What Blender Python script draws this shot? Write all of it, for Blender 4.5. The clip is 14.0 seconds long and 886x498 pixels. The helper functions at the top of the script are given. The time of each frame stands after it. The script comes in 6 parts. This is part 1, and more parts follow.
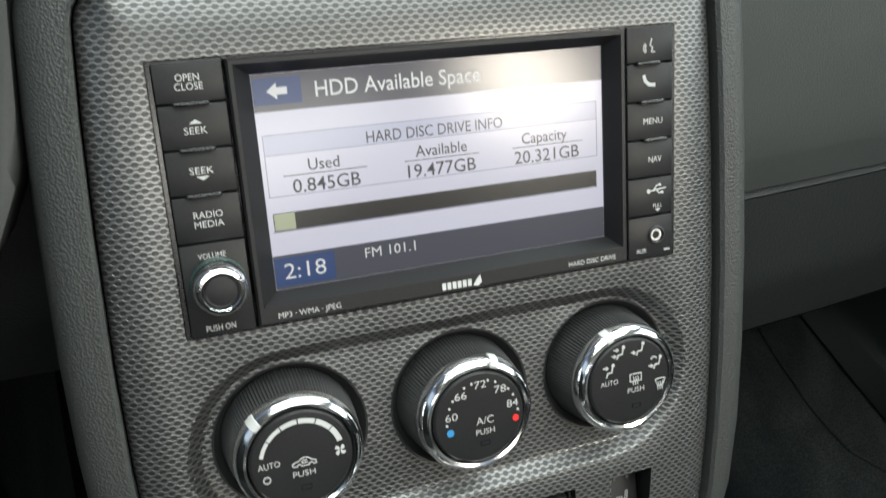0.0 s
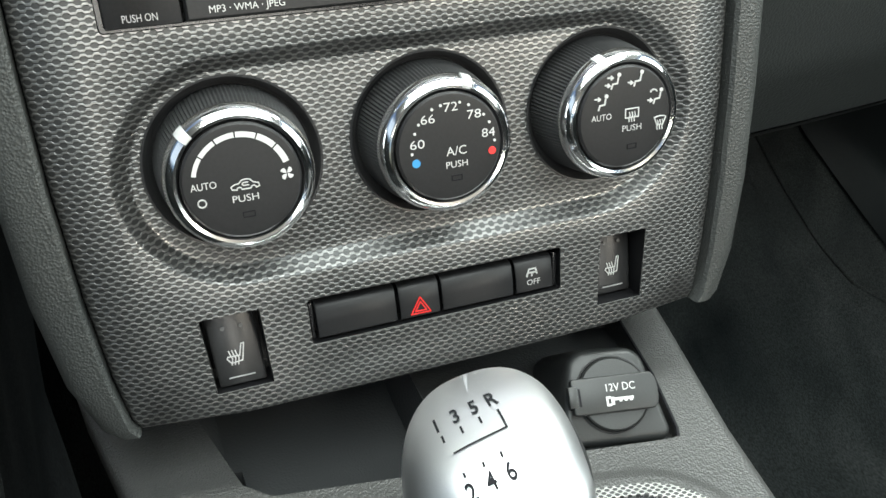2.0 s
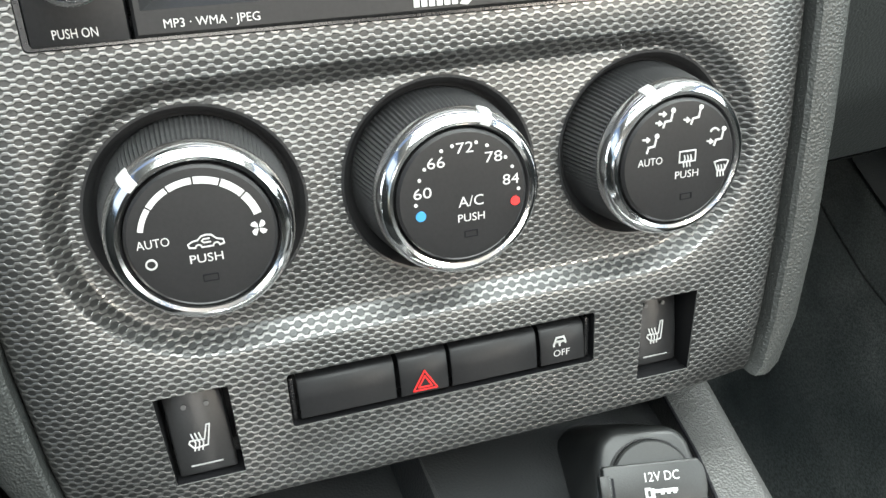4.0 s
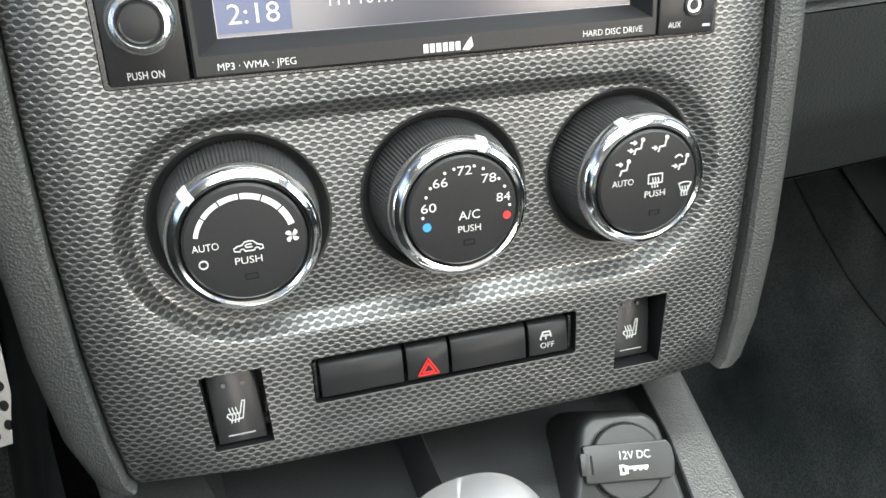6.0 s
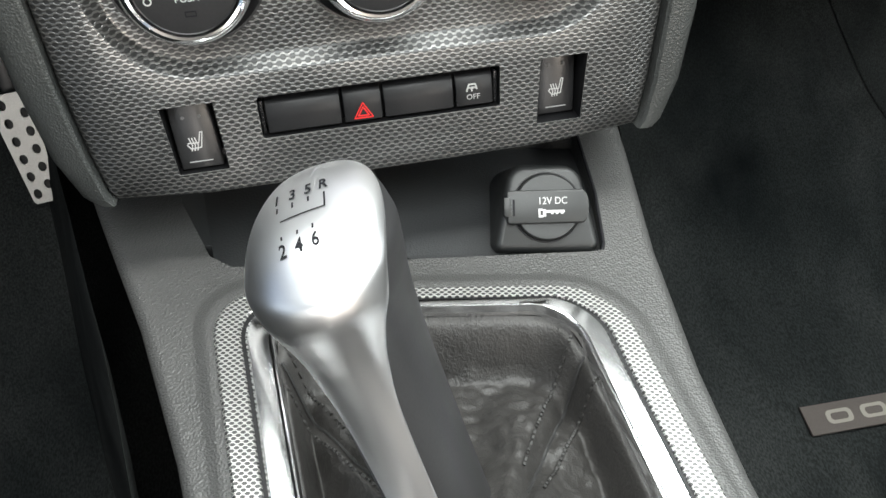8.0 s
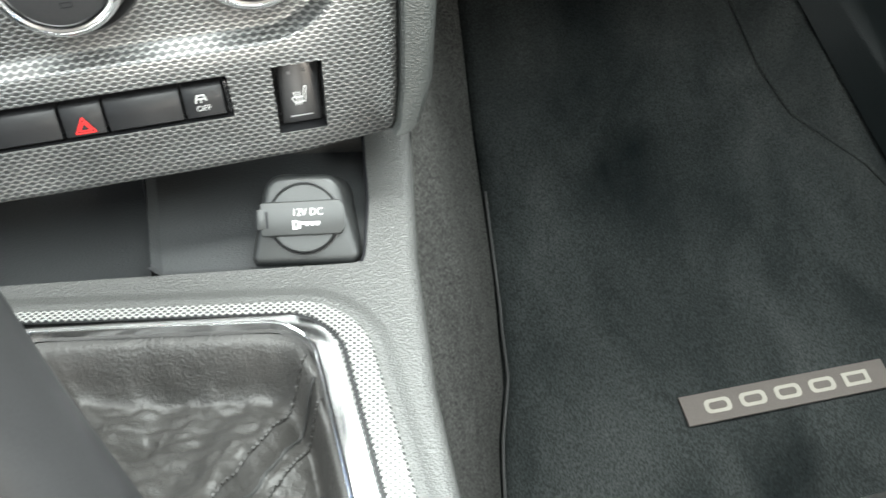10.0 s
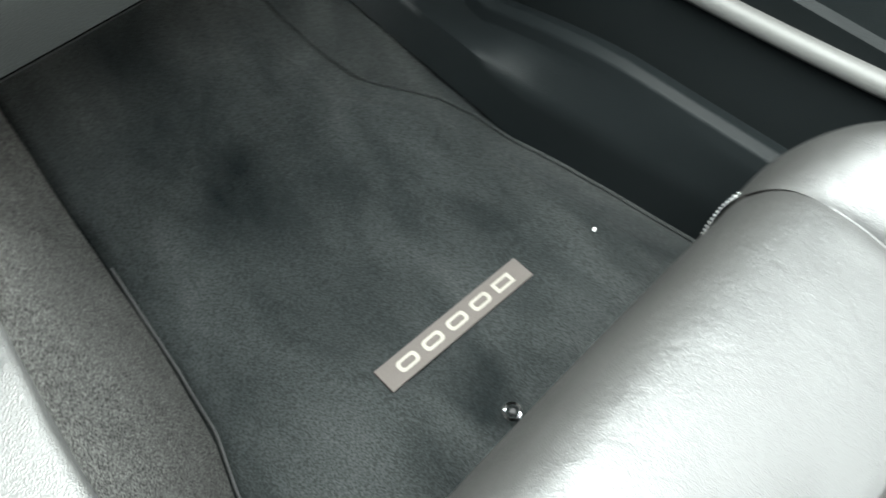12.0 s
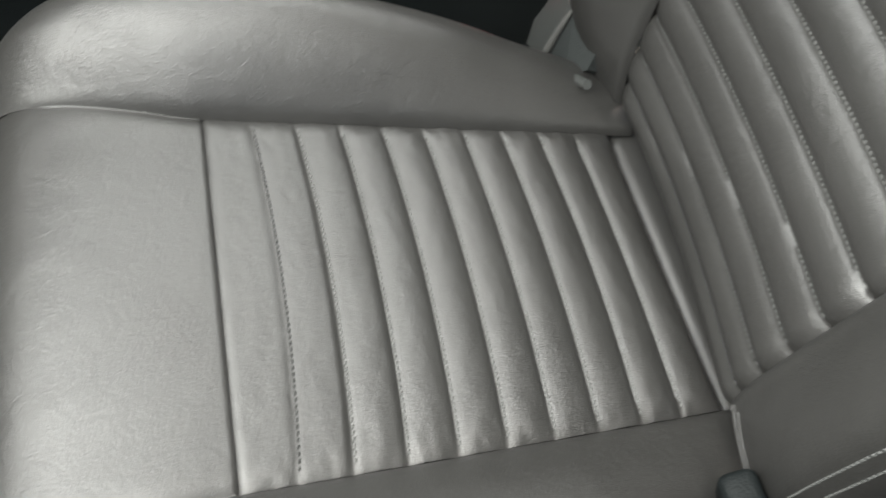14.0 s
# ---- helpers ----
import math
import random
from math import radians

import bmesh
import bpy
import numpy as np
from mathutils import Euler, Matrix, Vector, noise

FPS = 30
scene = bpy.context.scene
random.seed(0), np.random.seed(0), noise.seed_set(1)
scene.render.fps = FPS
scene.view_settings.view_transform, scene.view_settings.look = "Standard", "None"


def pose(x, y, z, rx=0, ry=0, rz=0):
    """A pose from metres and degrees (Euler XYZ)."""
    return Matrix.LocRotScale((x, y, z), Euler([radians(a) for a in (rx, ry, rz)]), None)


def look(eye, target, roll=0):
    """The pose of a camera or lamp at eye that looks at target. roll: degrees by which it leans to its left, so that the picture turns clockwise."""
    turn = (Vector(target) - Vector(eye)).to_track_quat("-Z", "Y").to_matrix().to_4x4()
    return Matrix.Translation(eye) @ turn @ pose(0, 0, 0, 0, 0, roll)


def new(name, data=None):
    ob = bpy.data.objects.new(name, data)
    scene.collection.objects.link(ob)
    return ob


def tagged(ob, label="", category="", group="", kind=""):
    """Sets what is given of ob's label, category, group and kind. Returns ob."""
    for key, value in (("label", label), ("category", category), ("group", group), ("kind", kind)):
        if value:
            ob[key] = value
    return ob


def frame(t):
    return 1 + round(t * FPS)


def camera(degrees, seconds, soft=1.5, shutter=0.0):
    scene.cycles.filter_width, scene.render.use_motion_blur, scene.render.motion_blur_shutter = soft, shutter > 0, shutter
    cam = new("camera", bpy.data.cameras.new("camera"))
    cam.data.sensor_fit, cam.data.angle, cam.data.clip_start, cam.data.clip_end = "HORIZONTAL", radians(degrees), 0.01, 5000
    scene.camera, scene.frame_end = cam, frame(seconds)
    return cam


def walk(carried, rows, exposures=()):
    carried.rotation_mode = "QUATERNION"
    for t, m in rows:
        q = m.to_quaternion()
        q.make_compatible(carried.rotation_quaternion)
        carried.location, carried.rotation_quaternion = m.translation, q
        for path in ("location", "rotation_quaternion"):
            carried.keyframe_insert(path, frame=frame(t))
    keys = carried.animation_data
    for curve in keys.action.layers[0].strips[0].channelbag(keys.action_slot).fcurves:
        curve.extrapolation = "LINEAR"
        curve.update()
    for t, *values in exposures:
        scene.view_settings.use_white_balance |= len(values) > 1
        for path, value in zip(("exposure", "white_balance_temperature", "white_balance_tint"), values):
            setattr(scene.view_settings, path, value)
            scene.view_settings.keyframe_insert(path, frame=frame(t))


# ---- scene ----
cam = camera(56.6, 14.0, 1.5, 0.3)
PATH = [
    (0, (-0.108, -0.215, 0.753), (0.531, 1.361, -0.3), 2.9),
    (0.5, (-0.103, -0.221, 0.724), (0.529, 1.327, -0.374), 3.1),
    (1, (-0.1, -0.222, 0.697), (0.524, 1.304, -0.436), 3.1),
    (1.5, (-0.094, -0.223, 0.682), (0.505, 1.236, -0.548), 3.5),
    (2, (-0.091, -0.218, 0.681), (0.487, 1.191, -0.615), 3.5),
    (2.5, (-0.082, -0.195, 0.674), (0.484, 1.217, -0.625), 3.4),
    (3, (-0.073, -0.171, 0.662), (0.483, 1.251, -0.63), 3.2),
    (3.2, (-0.07, -0.169, 0.659), (0.479, 1.26, -0.629), 3.2),
    (5.3, (-0.068, -0.178, 0.665), (0.452, 1.274, -0.609), 3.7),
    (5.5, (-0.072, -0.183, 0.678), (0.447, 1.271, -0.593), 3.7),
    (6, (-0.078, -0.2, 0.69), (0.434, 1.243, -0.596), 3.9),
    (6.5, (-0.069, -0.235, 0.718), (0.393, 1.186, -0.611), 3.6),
    (7, (-0.077, -0.257, 0.709), (0.307, 0.999, -0.8), 3.8),
    (7.2, (-0.066, -0.265, 0.704), (0.302, 0.959, -0.834), 3.8),
    (9.3, (-0.01, -0.255, 0.705), (0.227, 0.869, -0.932), -0.2),
    (9.5, (0.023, -0.26, 0.709), (0.277, 0.864, -0.926), 0.4),
    (10, (0.075, -0.268, 0.707), (0.379, 0.844, -0.928), 1.7),
    (10.5, (0.102, -0.263, 0.706), (0.56, 0.792, -0.93), 4.9),
    (11, (0.113, -0.255, 0.706), (0.715, 0.726, -0.93), 8.2),
    (11.5, (0.129, -0.268, 0.698), (0.837, 0.665, -0.924), 7.1),
    (12, (0.116, -0.257, 0.747), (1.042, 0.419, -0.892), 8.8),
    (12.5, (0.071, -0.271, 0.776), (1.211, 0.04, -0.837), 11.9),
    (13, (0.062, -0.304, 0.789), (1.256, -0.392, -0.813), 14.4),
    (13.5, (0.071, -0.326, 0.802), (1.13, -0.673, -0.859), 16.0),
    (14, (0.09, -0.362, 0.847), (1.091, -0.883, -0.804), 17.4),
]
walk(cam, [(t, look(eye, target, roll)) for t, eye, target, roll in PATH], exposures=[
    (0, -0.68, 6500, 4), (1.0, -0.18, 6500, 3), (1.5, -0.25, 6500, 3), (2.5, -0.05, 6500, 4), (3.2, 0.15, 6500, 5), (5.5, 0.35, 6500, 6), (6.5, 0.0, 6500, 8),
    (7.2, -0.15, 6550, 9), (9.5, -0.2, 6620, 8), (10.0, 0.75, 6500, 5), (10.5, 1.25, 6500, 4), (11.0, 1.5, 6450, 4), (11.5, 1.6, 6450, 3),
    (12.0, 1.4, 6450, 5), (12.5, 0.82, 6700, 9), (13.0, 0.45, 6800, 11), (14.0, 0.25, 6870, 11)])

# ---- exposure, world and light ----
world = bpy.data.worlds.new("sky")
scene.world = world
world.use_nodes = True
wn = world.node_tree
sky = wn.nodes.new("ShaderNodeTexSky")
sky.sky_type, sky.sun_disc = "NISHITA", False
sky.sun_elevation, sky.sun_rotation = radians(79), radians(-31)
wn.nodes["Background"].inputs["Strength"].default_value = 0.12
wn.links.new(sky.outputs[0], wn.nodes["Background"].inputs["Color"])


def lamp(name, kind, m, energy, color=(1, 1, 1), size=0.5, size_y=0.5, angle=0.2):
    data = bpy.data.lights.new(name, kind)
    data.energy, data.color = energy, color
    if kind == "AREA":
        data.shape, data.size, data.size_y = "RECTANGLE", size, size_y
    else:
        data.angle = angle
    ob = new(name, data)
    ob.matrix_world = m
    return ob


lamp("sun", "SUN", look((-0.3, 0.5, 3.0), (0, 0, 0)), 0.9, (1, 0.96, 0.9), angle=radians(14))
# daylight of the sky in the window openings and the open sunroof
DAY = (0.95, 1.0, 0.985)
lamp("sunroof_daylight", "AREA", look((0.05, -0.36, 1.165), (0.05, -0.3599, 0.0)), 11, DAY, 0.80, 0.44)
lamp("windscreen_daylight", "AREA", look((0.19, 0.31, 1.075), (0.13, -0.10, 0.165)), 50, DAY, 1.06, 0.60)
lamp("passenger_window_daylight", "AREA", look((0.92, -0.46, 0.965), (0.2, -0.40, 0.38)), 9, DAY, 0.86, 0.40)
lamp("driver_window_daylight", "AREA", look((-0.92, -0.45, 0.98), (0.0, -0.2, 0.45)), 0.7, DAY, 0.9, 0.34)
lamp("quarter_window_daylight", "AREA", look((0.80, -1.38, 1.02), (0.05, 0.05, 0.63)), 18, (1.0, 0.88, 0.77), 0.30, 0.21)
lamp("driver_quarter_daylight", "AREA", look((-0.70, -1.40, 1.04), (-0.1, 0.05, 0.63)), 2.5, (1.0, 0.96, 0.90), 0.34, 0.22)
lamp("rear_window_daylight", "AREA", look((0.10, -1.75, 0.98), (0.05, 0.0, 0.62)), 10, (1.0, 0.93, 0.86), 0.76, 0.22)


# ---- materials ----
def material(name, color, rough=0.5, metal=0.0, grain=0.0, grain_scale=400.0, blotch=0.12, blotch_scale=12.0,
             spec=0.5, stretch=None, coat=0.0, voronoi=False, speckle=0.25, rough_var=0.05, hi=None, flecks=None, bump=0.0006, creases=0.0):
    m = bpy.data.materials.new(name)
    m.use_nodes = True
    nt = m.node_tree
    b = nt.nodes["Principled BSDF"]
    b.inputs["Roughness"].default_value = rough
    b.inputs["Metallic"].default_value = metal
    b.inputs["Specular IOR Level"].default_value = spec
    b.inputs["Coat Weight"].default_value = coat
    tc = nt.nodes.new("ShaderNodeTexCoord")
    vec = tc.outputs["Object"]
    if stretch:
        mp = nt.nodes.new("ShaderNodeMapping")
        mp.inputs["Scale"].default_value = stretch
        nt.links.new(vec, mp.inputs["Vector"])
        vec = mp.outputs[0]
    big = nt.nodes.new("ShaderNodeTexNoise")
    big.inputs["Scale"].default_value, big.inputs["Detail"].default_value = blotch_scale, 5
    nt.links.new(vec, big.inputs["Vector"])
    ramp = nt.nodes.new("ShaderNodeMix")
    ramp.data_type = "RGBA"
    lo = [c * (1 - blotch) for c in color]
    hi_given = hi is not None
    hi = hi or [min(1, c * (1 + blotch)) for c in color]
    ramp.inputs["A"].default_value, ramp.inputs["B"].default_value = (*lo, 1), (*hi, 1)
    if hi_given:
        spread = nt.nodes.new("ShaderNodeMapRange")
        spread.inputs["From Min"].default_value, spread.inputs["From Max"].default_value = 0.24, 0.76
        big.inputs["Distortion"].default_value = 0.4
        nt.links.new(big.outputs[0], spread.inputs["Value"])
        nt.links.new(spread.outputs[0], ramp.inputs["Factor"])
    else:
        nt.links.new(big.outputs[0], ramp.inputs["Factor"])
    out = ramp.outputs["Result"]
    mr = nt.nodes.new("ShaderNodeMapRange")
    mr.inputs["To Min"].default_value, mr.inputs["To Max"].default_value = max(0.02, rough - rough_var), min(1, rough + rough_var)
    nt.links.new(big.outputs[0], mr.inputs["Value"])
    nt.links.new(mr.outputs[0], b.inputs["Roughness"])
    if grain:
        fine = nt.nodes.new("ShaderNodeTexVoronoi" if voronoi else "ShaderNodeTexNoise")
        fine.inputs["Scale"].default_value = grain_scale
        if not voronoi:
            fine.inputs["Detail"].default_value = 3
        nt.links.new(vec, fine.inputs["Vector"])
        bp = nt.nodes.new("ShaderNodeBump")
        bp.inputs["Strength"].default_value, bp.inputs["Distance"].default_value = grain, bump
        height = fine.outputs[0]
        if creases:
            # longer soft creases over the grain
            cr = nt.nodes.new("ShaderNodeTexNoise")
            cr.inputs["Scale"].default_value, cr.inputs["Detail"].default_value, cr.inputs["Distortion"].default_value = 330, 4, 2.2
            cmap = nt.nodes.new("ShaderNodeMapping")
            cmap.inputs["Scale"].default_value, cmap.inputs["Rotation"].default_value = (1.2, 0.62, 0.9), (0, 0, 0.5)
            nt.links.new(tc.outputs["Object"], cmap.inputs["Vector"])
            nt.links.new(cmap.outputs[0], cr.inputs["Vector"])
            patch = nt.nodes.new("ShaderNodeTexNoise")
            patch.inputs["Scale"].default_value, patch.inputs["Detail"].default_value = 11, 3
            nt.links.new(tc.outputs["Object"], patch.inputs["Vector"])
            pm = nt.nodes.new("ShaderNodeMapRange")
            pm.interpolation_type = "SMOOTHSTEP"
            pm.inputs["From Min"].default_value, pm.inputs["From Max"].default_value = 0.50, 0.72
            pm.inputs["To Min"].default_value, pm.inputs["To Max"].default_value = 0.35, 1.0
            nt.links.new(patch.outputs[0], pm.inputs["Value"])
            soft = nt.nodes.new("ShaderNodeTexNoise")
            soft.inputs["Scale"].default_value, soft.inputs["Detail"].default_value, soft.inputs["Distortion"].default_value = 55, 3, 0.8
            nt.links.new(tc.outputs["Object"], soft.inputs["Vector"])
            height = mathn(nt, "ADD", height, mathn(nt, "MULTIPLY", mathn(nt, "MULTIPLY", cr.outputs[0], pm.outputs[0]), creases))
            height = mathn(nt, "ADD", height, mathn(nt, "MULTIPLY", soft.outputs[0], creases * 0.9))
        nt.links.new(height, bp.inputs["Height"])
        nt.links.new(bp.outputs[0], b.inputs["Normal"])
        if flecks:
            # pale and dark tufts
            sharp = nt.nodes.new("ShaderNodeMapRange")
            sharp.inputs["From Min"].default_value, sharp.inputs["From Max"].default_value = 0.38, 0.66
            nt.links.new(fine.outputs[0], sharp.inputs["Value"])
            m3 = nt.nodes.new("ShaderNodeMix")
            m3.data_type, m3.blend_type = "RGBA", "MULTIPLY"
            m3.inputs["Factor"].default_value = 1.0
            tone = nt.nodes.new("ShaderNodeMix")
            tone.data_type = "RGBA"
            tone.inputs["A"].default_value, tone.inputs["B"].default_value = (*[flecks[0]] * 3, 1), (*[flecks[1]] * 3, 1)
            nt.links.new(sharp.outputs[0], tone.inputs["Factor"])
            nt.links.new(out, m3.inputs["A"])
            nt.links.new(tone.outputs["Result"], m3.inputs["B"])
            out = m3.outputs["Result"]
        elif not voronoi:
            m2 = nt.nodes.new("ShaderNodeMix")
            m2.data_type, m2.blend_type = "RGBA", "OVERLAY"
            m2.inputs["Factor"].default_value = speckle
            nt.links.new(out, m2.inputs["A"])
            nt.links.new(fine.outputs[0], m2.inputs["B"])
            out = m2.outputs["Result"]
    nt.links.new(out, b.inputs["Base Color"])
    return m


def mathn(nt, op, a, b=None, c=None):
    n = nt.nodes.new("ShaderNodeMath")
    n.operation = op
    for i, v in enumerate((a, b, c)):
        if v is None:
            continue
        if isinstance(v, (int, float)):
            n.inputs[i].default_value = v
        else:
            nt.links.new(v, n.inputs[i])
    return n.outputs[0]


def mesh_weave(name, px, py, dark, light, rough, metal, depth, turn=0.0, rough_hi=0.4, wave=0.27, thick=0.2):
    """Embossed rows of stepped wavy wires: px along a row, py from row to row, in metres."""
    m = bpy.data.materials.new(name)
    m.use_nodes = True
    nt = m.node_tree
    b = nt.nodes["Principled BSDF"]
    tc = nt.nodes.new("ShaderNodeTexCoord")
    mp = nt.nodes.new("ShaderNodeMapping")
    mp.inputs["Rotation"].default_value = (0, 0, turn)
    nt.links.new(tc.outputs["Object"], mp.inputs["Vector"])
    sep = nt.nodes.new("ShaderNodeSeparateXYZ")
    nt.links.new(mp.outputs[0], sep.inputs[0])
    x = mathn(nt, "MULTIPLY", sep.outputs[0], 2 * math.pi / px)
    y = mathn(nt, "DIVIDE", sep.outputs[1], py)
    tw = mathn(nt, "MULTIPLY", mathn(nt, "COSINE", x), 1.9)
    tw = mathn(nt, "MULTIPLY", mathn(nt, "MAXIMUM", mathn(nt, "MINIMUM", tw, 1.0), -1.0), wave)
    row = mathn(nt, "FLOORED_MODULO", y, 2.0)
    d1 = mathn(nt, "ABSOLUTE", mathn(nt, "SUBTRACT", mathn(nt, "SUBTRACT", row, 0.5), tw))
    d2 = mathn(nt, "ABSOLUTE", mathn(nt, "ADD", mathn(nt, "SUBTRACT", row, 1.5), tw))
    d = mathn(nt, "MINIMUM", d1, d2)
    mr = nt.nodes.new("ShaderNodeMapRange")
    mr.interpolation_type = "SMOOTHSTEP"
    mr.inputs["From Min"].default_value, mr.inputs["From Max"].default_value = thick * 1.35, thick * 0.55
    nt.links.new(d, mr.inputs["Value"])
    noise_n = nt.nodes.new("ShaderNodeTexNoise")
    noise_n.inputs["Scale"].default_value, noise_n.inputs["Detail"].default_value = 700, 4
    nt.links.new(tc.outputs["Object"], noise_n.inputs["Vector"])
    fac = mathn(nt, "MULTIPLY", mr.outputs[0], mathn(nt, "ADD", mathn(nt, "MULTIPLY", noise_n.outputs[0], 0.7), 0.65))
    mix = nt.nodes.new("ShaderNodeMix")
    mix.data_type = "RGBA"
    mix.inputs["A"].default_value, mix.inputs["B"].default_value = (*dark, 1), (*light, 1)
    nt.links.new(fac, mix.inputs["Factor"])
    nt.links.new(mix.outputs["Result"], b.inputs["Base Color"])
    b.inputs["Metallic"].default_value = metal
    rr = nt.nodes.new("ShaderNodeMapRange")
    rr.inputs["To Min"].default_value, rr.inputs["To Max"].default_value = rough, rough_hi
    nt.links.new(mr.outputs[0], rr.inputs["Value"])
    nt.links.new(rr.outputs[0], b.inputs["Roughness"])
    bp = nt.nodes.new("ShaderNodeBump")
    bp.inputs["Strength"].default_value, bp.inputs["Distance"].default_value = 1.0, depth
    nt.links.new(mr.outputs[0], bp.inputs["Height"])
    nt.links.new(bp.outputs[0], b.inputs["Normal"])
    return m


def glow(name, color, strength, rough=0.25):
    """A lit display colour under a glossy cover."""
    m = bpy.data.materials.new(name)
    m.use_nodes = True
    b = m.node_tree.nodes["Principled BSDF"]
    b.inputs["Base Color"].default_value = (*[c * 0.15 for c in color], 1)
    b.inputs["Emission Color"].default_value = (*color, 1)
    b.inputs["Emission Strength"].default_value = strength
    b.inputs["Roughness"].default_value = rough
    return m


